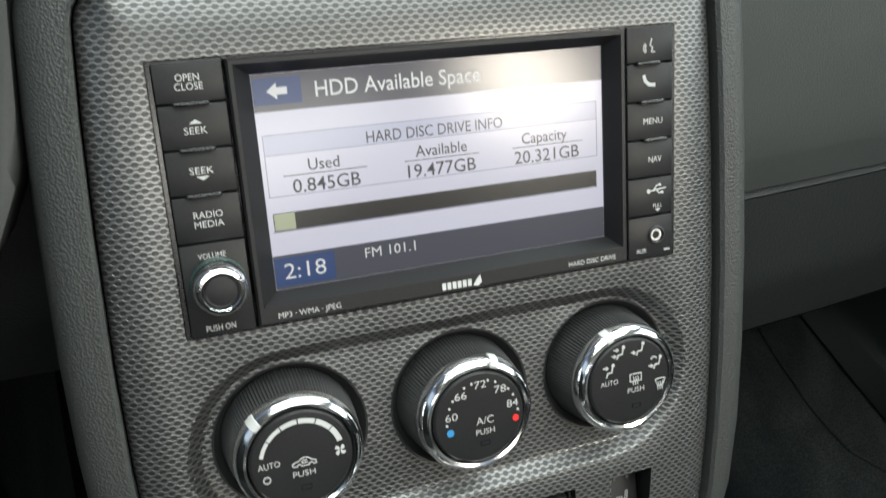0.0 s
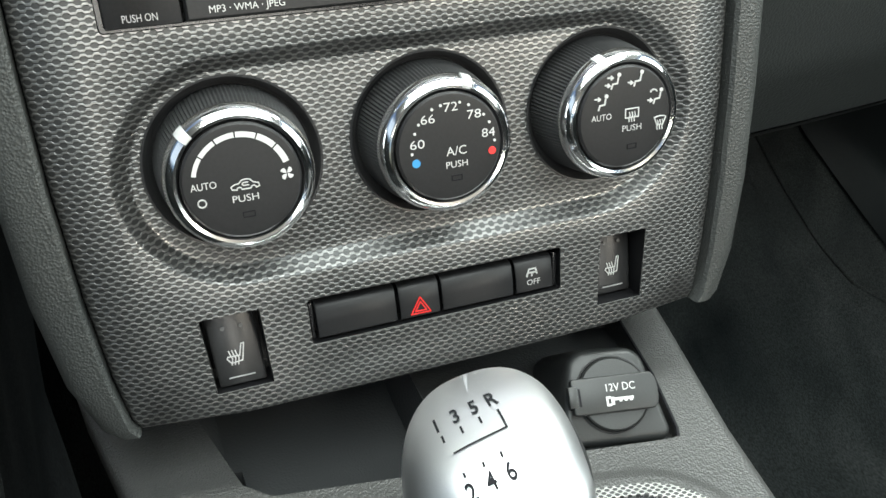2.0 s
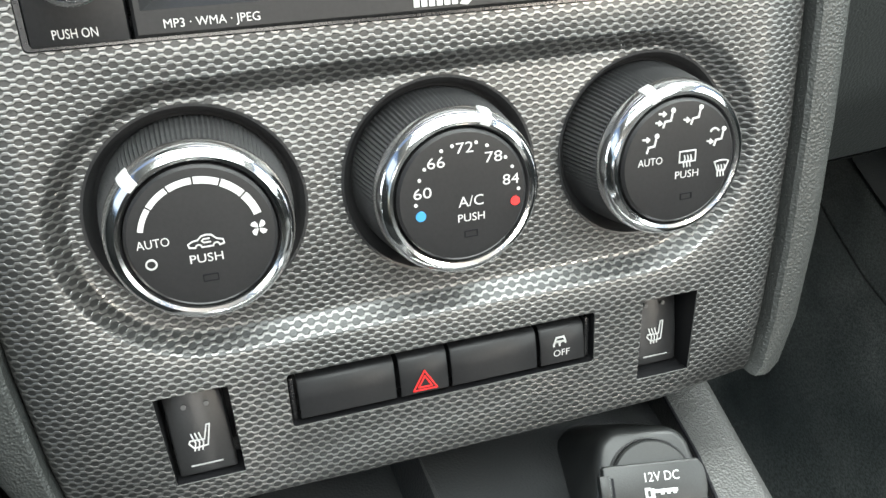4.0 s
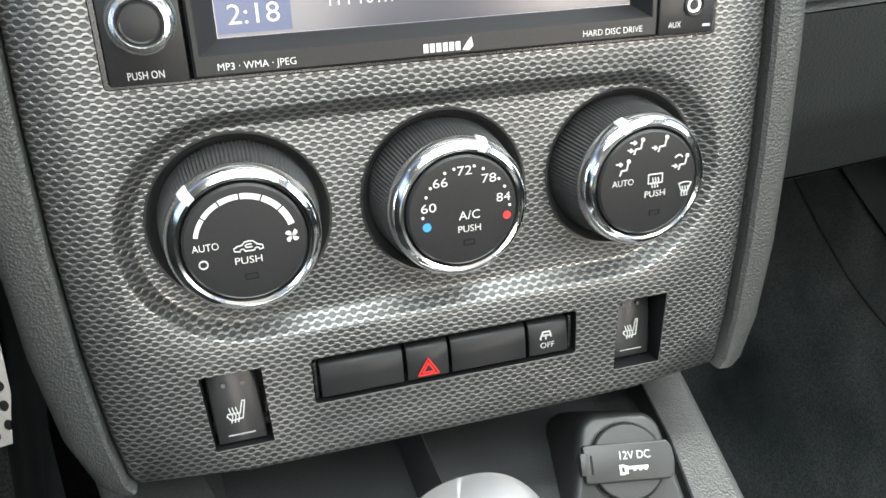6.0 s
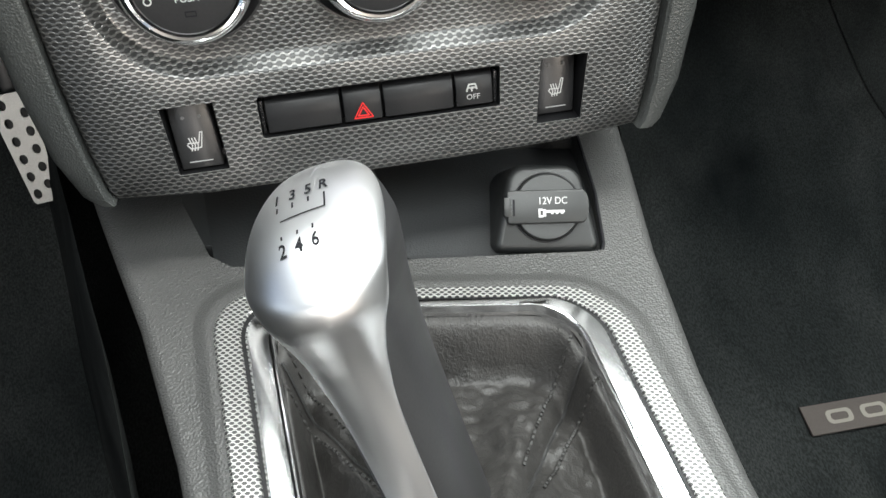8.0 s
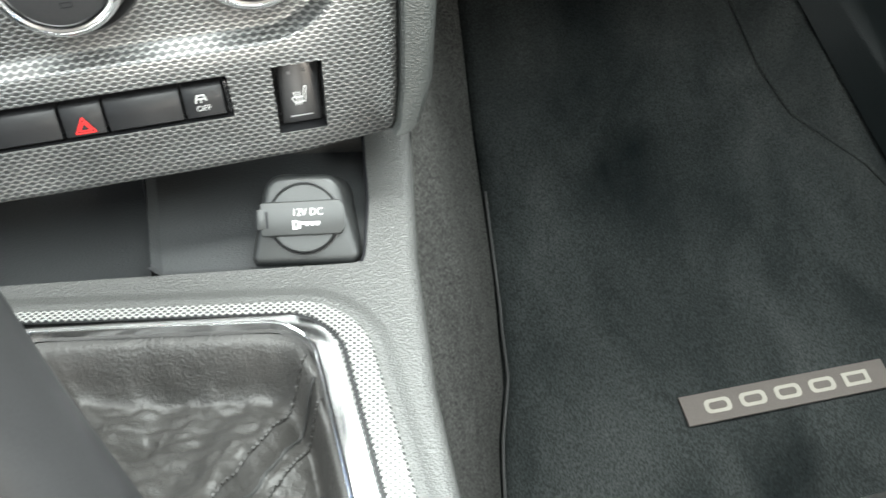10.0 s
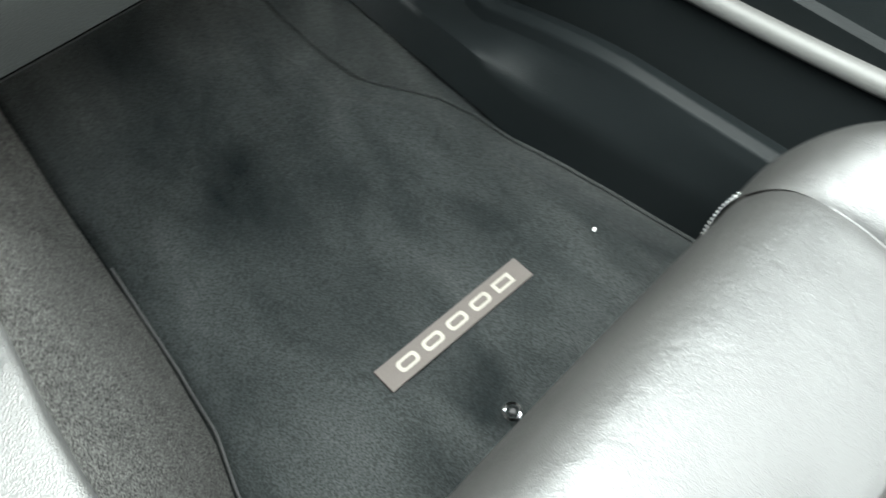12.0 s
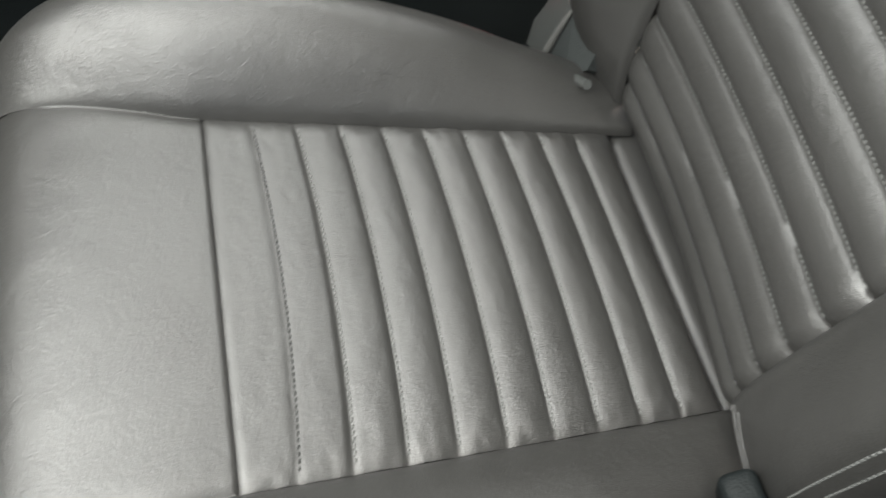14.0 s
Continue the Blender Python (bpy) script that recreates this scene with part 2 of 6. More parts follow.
M = {
    "weave": mesh_weave("woven silver-grey emboss", 0.00395, 0.00186, (0.074, 0.075, 0.075), (0.245, 0.245, 0.241), 0.38, 0.78, 0.00014, rough_hi=0.30, wave=0.175, thick=0.225),
    "ringweave": mesh_weave("silver mesh trim", 0.0034, 0.00135, (0.06, 0.06, 0.06), (0.62, 0.62, 0.60), 0.40, 0.6, 0.0003, turn=0.2, rough_hi=0.3, wave=0.24, thick=0.2),
    "dash": material("grained dash plastic", (0.043, 0.0455, 0.0440), 0.42, 0, 0.55, 1050, 0.1, 20, 0.45, voronoi=True),
    "smoothdash": material("smooth dark dash plastic", (0.040, 0.0425, 0.0415), 0.5, 0, 0.08, 900, 0.1, 20, 0.4),
    "softdash": material("soft grained dash skin", (0.063, 0.068, 0.0665), 0.5, 0, 0.4, 1050, 0.1, 20, 0.4, voronoi=True),
    "dashdark": material("dark dash plastic", (0.024, 0.0270, 0.0268), 0.5, 0, 0.5, 600, 0.1, 20, 0.4, voronoi=True),
    "satin": material("satin black plastic", (0.022, 0.022, 0.023), 0.42, 0, 0.06, 900, 0.12, 60, 0.5),
    "gloss": material("smooth black plastic", (0.014, 0.014, 0.015), 0.22, 0, 0.02, 900, 0.1, 60, 0.5),
    "skirt": material("ribbed black plastic", (0.045, 0.045, 0.046), 0.36, 0, 0.05, 900, 0.1, 80, 0.5),
    "wall": material("black opening wall", (0.009, 0.009, 0.010), 0.5, 0, 0.05, 900, 0.1, 80, 0.25),
    "lip": material("plain grey fascia edge", (0.30, 0.30, 0.29), 0.35, 0.5, 0.05, 900, 0.1, 80, 0.5),
    "dim": material("dim grey lens", (0.085, 0.085, 0.085), 0.5, 0, 0, 1, 0.02, 50),
    "button": material("charcoal button plastic", (0.0125, 0.0125, 0.0135), 0.44, 0, 0.05, 900, 0.1, 80, 0.33),
    "rocker": material("satin rocker plastic", (0.019, 0.019, 0.020), 0.34, 0, 0.05, 900, 0.1, 80, 0.6),
    "deck": material("grey console plastic", (0.058, 0.058, 0.0565), 0.42, 0, 0.62, 980, 0.06, 30, 0.5, voronoi=True),
    "tray": material("black tray plastic", (0.044, 0.0455, 0.047), 0.5, 0, 0.3, 900, 0.1, 30, 0.36, voronoi=True),
    "podplastic": material("smooth charcoal plastic", (0.024, 0.025, 0.025), 0.38, 0, 0.10, 1400, 0.1, 50, 0.45),
    "chrome": material("polished chrome", (0.90, 0.90, 0.91), 0.12, 1.0, 0.0, 1, 0.03, 40, rough_var=0.02),
    "alu": material("satin aluminium", (0.86, 0.86, 0.865), 0.36, 1.0, 0.04, 1500, 0.03, 60, rough_var=0.02, speckle=0.02),
    "white": material("white print", (0.52, 0.52, 0.515), 0.5, 0, 0, 1, 0.02, 50),
    "grey": material("grey print", (0.35, 0.35, 0.35), 0.5, 0, 0, 1, 0.02, 50),
    "ink": material("dark print", (0.012, 0.012, 0.014), 0.75, 0, 0, 1, 0.02, 50, 0.1),
    "red_lamp": glow("lit red lens", (1.0, 0.01, 0.015), 1.6),
    "red": material("red print", (0.75, 0.03, 0.03), 0.4, 0, 0, 1, 0.02, 50),
    "blue": material("blue print", (0.04, 0.24, 0.50), 0.4, 0, 0, 1, 0.02, 50),
    "leather": material("black leather", (0.0215, 0.0210, 0.0200), 0.40, 0, 0.7, 1000, 0.22, 13, 0.72, bump=0.00045, creases=2.0, rough_var=0.08, speckle=0.05),
    "pedalmetal": material("brushed pedal metal", (0.32, 0.32, 0.31), 0.42, 1.0, 0.1, 900, 0.1, 60),
    "boot": material("soft black leather", (0.031, 0.0295, 0.028), 0.46, 0, 0.7, 620, 0.12, 30, 0.42, bump=0.0006, speckle=0.0, creases=2.2),
    "bootthread": material("charcoal thread", (0.022, 0.021, 0.020), 0.6, 0, 0.3, 900, 0.1, 60),
    "whitethread": material("white thread", (0.34, 0.345, 0.34), 0.7, 0, 0.3, 900, 0.1, 60),
    "thread": material("pale grey thread", (0.085, 0.087, 0.084), 0.7, 0, 0.3, 900, 0.1, 60),
    "darkthread": material("dark thread", (0.018, 0.018, 0.018), 0.7, 0, 0.3, 900, 0.1, 60),
    "carpet": material("grey carpet", (0.046, 0.0455, 0.043), 0.95, 0, 1.0, 520, 0.35, 40, 0.1, flecks=(0.2, 2.4), bump=0.0012),
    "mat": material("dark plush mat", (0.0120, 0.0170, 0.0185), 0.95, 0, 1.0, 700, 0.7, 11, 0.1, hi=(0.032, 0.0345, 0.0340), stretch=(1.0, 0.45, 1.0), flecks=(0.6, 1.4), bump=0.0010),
    "badge": material("grey woven badge", (0.075, 0.066, 0.061), 0.8, 0, 0.5, 1500, 0.1, 60, 0.2),
    "badgeprint": material("cream woven print", (0.21, 0.20, 0.175), 0.8, 0, 0.5, 1500, 0.1, 60, 0.2),
    "rubber": material("black rubber", (0.02, 0.02, 0.02), 0.6, 0, 0.2, 700, 0.1, 40),
    "door": material("dark door plastic", (0.006, 0.0075, 0.0078), 0.52, 0, 0.4, 600, 0.1, 20, 0.09, voronoi=True),
    "sill": material("satin sill plastic", (0.006, 0.0075, 0.008), 0.46, 0, 0.25, 600, 0.1, 20, 0.08, voronoi=True),
    "doortrim": material("pale door trim", (0.075, 0.075, 0.072), 0.5, 0, 0.1, 600, 0.05, 20, 0.4),
    "headliner": material("grey headliner cloth", (0.34, 0.34, 0.33), 0.9, 0, 0.4, 700, 0.06, 20, 0.2),
    "lens": material("red reflector", (0.10, 0.003, 0.005), 0.15, 0, 0, 1, 0.1, 400, 0.6),
    "green": material("dull green ring", (0.025, 0.060, 0.052), 0.35, 0, 0, 1, 0.1, 100),
    "scr_white": glow("lit pale lilac display", (0.62, 0.60, 0.72), 1.15, 0.19),
    "scr_bar": glow("lit grey display", (0.10, 0.10, 0.13), 0.8, 0.19),
    "scr_black": glow("lit black display", (0.012, 0.012, 0.014), 0.6),
    "scr_blue": glow("lit blue display", (0.03, 0.07, 0.22), 0.8),
    "scr_line": glow("lit line display", (0.33, 0.33, 0.45), 0.8),
    "scr_ink": glow("lit ink display", (0.04, 0.04, 0.06), 0.6),
    "scr_txt": glow("lit white letters", (0.8, 0.8, 0.82), 0.9),
    "scr_green": glow("lit pale green display", (0.55, 0.58, 0.40), 0.7),
}

# ---- mesh helpers ----
PANEL_LEAN = radians(18)
PANEL = Matrix(((1, 0, 0, 0),
                (0, math.sin(PANEL_LEAN), -math.cos(PANEL_LEAN), 0),
                (0, math.cos(PANEL_LEAN), math.sin(PANEL_LEAN), 0.45),
                (0, 0, 0, 1)))  # x across, y up the fascia, z out of it


def at(x, y, z=0.0):
    return Matrix.Translation((x, y, z))


def mesh_from(bm, name, mat, smooth=True, angle=35):
    bmesh.ops.recalc_face_normals(bm, faces=bm.faces)
    me = bpy.data.meshes.new(name)
    if smooth:
        for f in bm.faces:
            f.smooth = True
        lim = radians(angle)
        for e in bm.edges:
            if len(e.link_faces) == 2 and e.calc_face_angle(0) > lim:
                e.smooth = False
    bm.to_mesh(me)
    bm.free()
    me.materials.append(M[mat] if isinstance(mat, str) else mat)
    return me


def part(name, bm, mat, parent=None, label="", m=None, smooth=True, angle=35):
    ob = new(name, mesh_from(bm, name, mat, smooth, angle))
    if parent:
        ob.parent = parent
    if m is not None:
        ob.matrix_basis = m
    if label:
        ob["label"] = label
    return ob


def thing(name, m, label, category, group="", kind=""):
    ob = new(name)
    ob.empty_display_size = 0.02
    ob.matrix_basis = m
    return tagged(ob, label, category, group, kind)


def rbox(sx, sy, sz, r=0.0, seg=2, c=(0, 0, 0)):
    bm = bmesh.new()
    bmesh.ops.create_cube(bm, size=1)
    bmesh.ops.scale(bm, vec=(sx, sy, sz), verts=bm.verts)
    if r > 0:
        bmesh.ops.bevel(bm, geom=bm.edges[:], offset=r, segments=seg, affect="EDGES", profile=0.5)
    bmesh.ops.translate(bm, vec=c, verts=bm.verts)
    return bm


def box2(x0, x1, y0, y1, z0, z1, r=0.0, seg=2):
    return rbox(x1 - x0, y1 - y0, z1 - z0, r, seg, ((x0 + x1) / 2, (y0 + y1) / 2, (z0 + z1) / 2))


def lathe(profile, n=64, closed_top=True, closed_bottom=False):
    bm = bmesh.new()
    rings = []
    for r, z in profile:
        rings.append([bm.verts.new((r * math.cos(2 * math.pi * i / n), r * math.sin(2 * math.pi * i / n), z)) for i in range(n)])
    for a, b in zip(rings, rings[1:]):
        for i in range(n):
            bm.faces.new((a[i], a[(i + 1) % n], b[(i + 1) % n], b[i]))
    if closed_top:
        bm.faces.new(rings[-1])
    if closed_bottom:
        bm.faces.new(rings[0][::-1])
    return bm


def prism(pts, z0, z1, r=0.0, seg=2):
    bm = bmesh.new()
    lo = [bm.verts.new((x, y, z0)) for x, y in pts]
    hi = [bm.verts.new((x, y, z1)) for x, y in pts]
    n = len(pts)
    bm.faces.new(lo[::-1])
    top = bm.faces.new(hi)
    for i in range(n):
        bm.faces.new((lo[i], lo[(i + 1) % n], hi[(i + 1) % n], hi[i]))
    if r > 0:
        bmesh.ops.bevel(bm, geom=list(top.edges), offset=r, segments=seg, affect="EDGES", profile=0.5)
    return bm


def loft(rings, cap0=False, cap1=False, closed=True):
    bm = bmesh.new()
    vs = [[bm.verts.new(p) for p in ring] for ring in rings]
    for a, b in zip(vs, vs[1:]):
        n = len(a)
        for i in range(n if closed else n - 1):
            bm.faces.new((a[i], a[(i + 1) % n], b[(i + 1) % n], b[i]))
    if cap0:
        bm.faces.new(vs[0][::-1])
    if cap1:
        bm.faces.new(vs[-1])
    return bm


def sheet(fn, nu, nv):
    """A grid of points fn(a, b), a and b from 0 to 1."""
    return loft([[fn(i / nu, j / nv) for j in range(nv + 1)] for i in range(nu + 1)], closed=False)


def tube(path, r, n=8, caps=True):
    path = [Vector(p) for p in path]
    rings = []
    up = Vector((0.123, 0.45, 0.88)).normalized()
    for i, p in enumerate(path):
        d = (path[min(i + 1, len(path) - 1)] - path[max(i - 1, 0)]).normalized()
        s = d.cross(up).normalized()
        u = s.cross(d)
        rr = r[i] if isinstance(r, (list, tuple)) else r
        rings.append([p + rr * (math.cos(2 * math.pi * k / n) * s + math.sin(2 * math.pi * k / n) * u) for k in range(n)])
    return loft(rings, caps, caps)


def merge(*bms):
    out = bmesh.new()
    for b in bms:
        me = bpy.data.meshes.new("tmp")
        b.to_mesh(me)
        b.free()
        out.from_mesh(me)
        bpy.data.meshes.remove(me)
    return out


def roundrect(x0, x1, y0, y1, r, n=6):
    pts = []
    for cx, cy, a0 in ((x1 - r, y1 - r, 0), (x0 + r, y1 - r, 90), (x0 + r, y0 + r, 180), (x1 - r, y0 + r, 270)):
        for i in range(n + 1):
            a = radians(a0 + 90 * i / n)
            pts.append((cx + r * math.cos(a), cy + r * math.sin(a)))
    return pts


def stadium(hw, hh, cy, n=24):
    """Oval with straight long sides; hw by hh half sizes."""
    pts = []
    c = hw - hh
    for i in range(n + 1):
        a = radians(-90 + 180 * i / n)
        pts.append((c + hh * math.cos(a), cy + hh * math.sin(a)))
    for i in range(n + 1):
        a = radians(90 + 180 * i / n)
        pts.append((-c + hh * math.cos(a), cy + hh * math.sin(a)))
    return pts


def words(text, size, depth=0.0003, align="CENTER", squeeze=1.0, bold=0.0, base="CENTER"):
    """Letters as a mesh, cap height about 0.7 of size."""
    cu = bpy.data.curves.new("letters", "FONT")
    cu.body, cu.size, cu.extrude, cu.offset = text, 1.0, 0.0, bold
    cu.align_x, cu.align_y, cu.resolution_u = align, base, 3
    ob = bpy.data.objects.new("letters", cu)
    scene.collection.objects.link(ob)
    dg = bpy.context.evaluated_depsgraph_get()
    me = bpy.data.meshes.new_from_object(ob.evaluated_get(dg))
    bm = bmesh.new()
    bm.from_mesh(me)
    bmesh.ops.scale(bm, vec=(size * squeeze, size, 1), verts=bm.verts)
    bpy.data.objects.remove(ob)
    bpy.data.curves.remove(cu)
    bpy.data.meshes.remove(me)
    return bm


def fitted(text, x0, x1, y0, h, z, bold=-0.004):
    """Letters from x0 to x1 on the baseline y0, capitals h high."""
    bm = words(text, 1.0, 0, "LEFT", 1.0, bold, "BOTTOM_BASELINE")
    xs = [v.co.x for v in bm.verts]
    lo, hi = min(xs), max(xs)
    for v in bm.verts:
        v.co = (x0 + (v.co.x - lo) * (x1 - x0) / (hi - lo), y0 + v.co.y * h / 0.73, z)
    return bm


def moved(bm, x=0, y=0, z=0, rot=0.0):
    bmesh.ops.transform(bm, matrix=Matrix.Translation((x, y, z)) @ Matrix.Rotation(rot, 4, "Z"), verts=bm.verts)
    return bm


def strokes(lines, w, z0=0.0, z1=0.0003):
    """Flat printed lines: each a list of (x, y) points, w wide."""
    out = bmesh.new()
    for pts in lines:
        for (xa, ya), (xb, yb) in zip(pts, pts[1:]):
            d = Vector((xb - xa, yb - ya, 0))
            if d.length < 1e-9:
                continue
            d.normalize()
            s = Vector((-d.y, d.x, 0)) * w / 2
            e = d * w * 0.3
            a, b = Vector((xa, ya, 0)) - e, Vector((xb, yb, 0)) + e
            v = [out.verts.new(p + Vector((0, 0, z))) for z in (z0, z1) for p in (a - s, b - s, b + s, a + s)]
            out.faces.new(v[4:8])
            for i in range(4):
                out.faces.new((v[i], v[(i + 1) % 4], v[4 + (i + 1) % 4], v[4 + i]))
    return out


def disc(r, n=20, z0=0.0, z1=0.0003, x=0, y=0):
    return prism([(x + r * math.cos(2 * math.pi * i / n), y + r * math.sin(2 * math.pi * i / n)) for i in range(n)], z0, z1)


def arcpts(r, a0, a1, n=10, x=0, y=0):
    return [(x + r * math.cos(radians(a0 + (a1 - a0) * i / n)), y + r * math.sin(radians(a0 + (a1 - a0) * i / n))) for i in range(n + 1)]


def band(pts_in, pts_out, z0, z1):
    """A flat ring between two outlines of the same count."""
    bm = bmesh.new()
    n = len(pts_in)
    a = [[bm.verts.new((x, y, z)) for x, y in p] for z in (z0, z1) for p in (pts_in, pts_out)]
    for i in range(n):
        j = (i + 1) % n
        bm.faces.new((a[2][i], a[2][j], a[3][j], a[3][i]))
        bm.faces.new((a[0][i], a[1][i], a[1][j], a[0][j]))
        bm.faces.new((a[1][i], a[3][i], a[3][j], a[1][j]))
        bm.faces.new((a[0][i], a[0][j], a[2][j], a[2][i]))
    return bm

# ---- centre stack fascia ----
from mathutils.geometry import delaunay_2d_cdt

KNOBS = ((-0.0706, 0.0696), (0.0018, 0.0696), (0.0722, 0.0700))
DIP = 0.0060


def outline_fascia():
    """Outer edge, widest at the middle, round upper corners."""
    right = [(0.1205, -0.0265), (0.1232, -0.0225), (0.1262, -0.003), (0.1290, 0.03), (0.1305, 0.07), (0.1305, 0.11),
             (0.1290, 0.16), (0.1270, 0.20), (0.1250, 0.226)]
    right += [(0.110 + 0.0145 * math.cos(radians(a)), 0.2305 + 0.0145 * math.sin(radians(a))) for a in (5, 25, 45, 65, 85)]
    left = [(-x, y) for x, y in reversed(right)]
    bottom = [(-0.08, -0.0278), (-0.03, -0.0285), (0.03, -0.0285), (0.08, -0.0278)]
    return right + left + bottom


def scaled(pts, d):
    """Outline moved inwards by d."""
    out = []
    n = len(pts)
    for i in range(n):
        a, b, c = Vector(pts[i - 1]), Vector(pts[i]), Vector(pts[(i + 1) % n])
        t = ((b - a).normalized() + (c - b).normalized()).normalized()
        out.append((b.x - t.y * d, b.y + t.x * d))
    return out


def fascia_mesh():
    pts, edges, z = [], [], []

    def loop(p, h):
        s = len(pts)
        pts.extend(p)
        z.extend([h] * len(p))
        edges.extend((s + i, s + (i + 1) % len(p)) for i in range(len(p)))

    def bend(d):
        """The fascia curls back towards its sides."""
        return -0.0050 * max(0.0, (0.018 - d) / 0.018) ** 2

    o = outline_fascia()
    for d, h in ((0.0, -0.0022), (0.0008, -0.0008), (0.0022, 0.0)):
        loop(scaled(o, d), h)
        for i in range(len(z) - len(o), len(z)):
            if abs(pts[i][0]) > 0.118:
                z[i] += bend(d)
    side = [p for p in o if p[0] > 0.1 and -0.018 < p[1] < 0.228]
    for sg in (-1, 1):
        for d in (0.0045, 0.007, 0.0095, 0.012, 0.0145, 0.0174, 0.0184):
            s = len(pts)
            pts.extend((sg * (x - d), y) for x, y in side)
            z.extend([bend(d)] * len(side))
            edges.extend((s + i, s + i + 1) for i in range(len(side) - 1))
    for k, (hw, hh, h) in enumerate(((0.1120, 0.0417, 0.0), (0.1112, 0.0409, -0.0003), (0.1106, 0.0403, -0.0010), (0.1064, 0.0361, -DIP + 0.0008), (0.1057, 0.0354, -DIP + 0.0002), (0.1048, 0.0345, -DIP))):
        loop(stadium(hw, hh, 0.0672, 28), h)
    holes = []
    for x, y in KNOBS:
        c = [(x + 0.0308 * math.cos(2 * math.pi * i / 72), y + 0.0308 * math.sin(2 * math.pi * i / 72)) for i in range(72)]
        loop(c, -DIP)
        holes.append(lambda p, x=x, y=y: (p.x - x) ** 2 + (p.y - y) ** 2 < 0.0307 ** 2)
    for x0, x1, y0, y1 in ((-0.1048, 0.1048, 0.1182, 0.2183), (-0.0535, 0.0525, -0.0043, 0.0150)):
        loop(roundrect(x0, x1, y0, y1, 0.0012, 3), 0.0)
        holes.append(lambda p, a=x0, b=x1, c=y0, d=y1: a < p.x < b and c < p.y < d)
    for sg in (-1, 1):
        q = [(sg * 0.0700, -0.0163), (sg * 0.0912, -0.0163), (sg * 0.0932, 0.0155), (sg * 0.0712, 0.0155)]
        if sg < 0:
            q = q[::-1]
        loop(q, 0.0)
        holes.append(lambda p, sg=sg: 0.0705 < sg * p.x < 0.0925 and -0.0163 < p.y < 0.0155)
    vs, es, fs, ov, oe, of = delaunay_2d_cdt([Vector(p) for p in pts], edges, [], 1, 1e-7)
    bm = bmesh.new()
    made = [bm.verts.new((v.x, v.y, z[ov[i][0]] if ov[i] else 0.0)) for i, v in enumerate(vs)]
    for f in fs:
        c = sum((vs[i] for i in f), Vector((0, 0))) / len(f)
        if not any(h(c) for h in holes):
            bm.faces.new([made[i] for i in f])
    bmesh.ops.recalc_face_normals(bm, faces=bm.faces)
    # skirts down the outer edge and into the holes: a thin worn lip, then black walls
    for index, fall in ((1, 0.0005), (2, 0.012)):
        rim = [e for e in bm.edges if len(e.link_faces) == 1]
        ret = bmesh.ops.extrude_edge_only(bm, edges=rim)
        for f in ret["geom"]:
            if isinstance(f, bmesh.types.BMFace):
                f.material_index = index
            elif isinstance(f, bmesh.types.BMVert):
                f.co.z -= fall
    return bm


fascia = thing("centre_stack", PANEL, "silver-grey embossed net-pattern centre stack fascia in black dashboard", "dashboard trim")
face = part("fascia", fascia_mesh(), "weave", fascia, angle=50)
for edge_mat in ("lip", "wall"):
    face.data.materials.append(M[edge_mat])
for x, y in KNOBS:
    part("socket", lathe([(0.0312, -DIP + 0.0003), (0.0304, -DIP + 0.0001), (0.0294, -DIP - 0.0012), (0.0285, -DIP - 0.0030), (0.0278, -DIP - 0.0044), (0.0270, -DIP - 0.0050), (0.0264, -0.020), (0.005, -0.030)], 72), "satin", fascia,
         "round black knob recess", at(x, y))
part("backing", box2(-0.117, 0.117, -0.024, 0.236, -0.05, -0.034), "satin", fascia, "black backing behind the openings")


def structure(name, bm, mat, label, category="car interior", angle=35):
    return tagged(part(name, bm, mat, angle=angle), label, category, kind="structure")


# ---- dashboard round the fascia ----
def side_trim(sg):
    """Grained border beside the fascia, rolling over to the side of the dash."""
    o = [p for p in outline_fascia() if p[0] > 0.1][:14]

    def ease(v):
        return min(1.0, max(0.62, 0.62 + 0.38 * (v + 0.0265) / 0.03))

    rings = []
    prof = ((0.0006, -0.010), (0.0006, -0.0012), (0.002, 0.0004), (0.008, 0.0010), (0.0125, 0.0), (0.0155, -0.003), (0.018, -0.010), (0.021, -0.03), (0.028, -0.10))
    if sg < 0:
        # the driver side falls away sooner
        prof = ((0.0006, -0.010), (0.0006, -0.0012), (0.002, 0.0002), (0.008, -0.0008), (0.0125, -0.0025), (0.0155, -0.0052), (0.018, -0.0108), (0.021, -0.03), (0.028, -0.10))
    for d, h in prof:
        q = [(o[i][0] + (p[0] - o[i][0]) * ease(o[i][1]), o[i][1] + (p[1] - o[i][1]) * ease(o[i][1])) for i, p in enumerate(scaled(outline_fascia(), -d)[: len(o)])]
        q[0] = (o[0][0] + d * 0.62, o[0][1])
        q[1] = (o[1][0] + d * 0.70, o[1][1])
        rings.append([(sg * x, y, h) for x, y in q])
    return loft(rings, closed=False)


dash = thing("dashboard", PANEL, "black grained dashboard around the centre stack", "dashboard", kind="structure")
for sg in (-1, 1):
    part("border", side_trim(sg), "dash", dash)
part("border", box2(-0.112, 0.112, 0.2456, 0.30, -0.05, 0.0005, 0.003), "dash", dash)


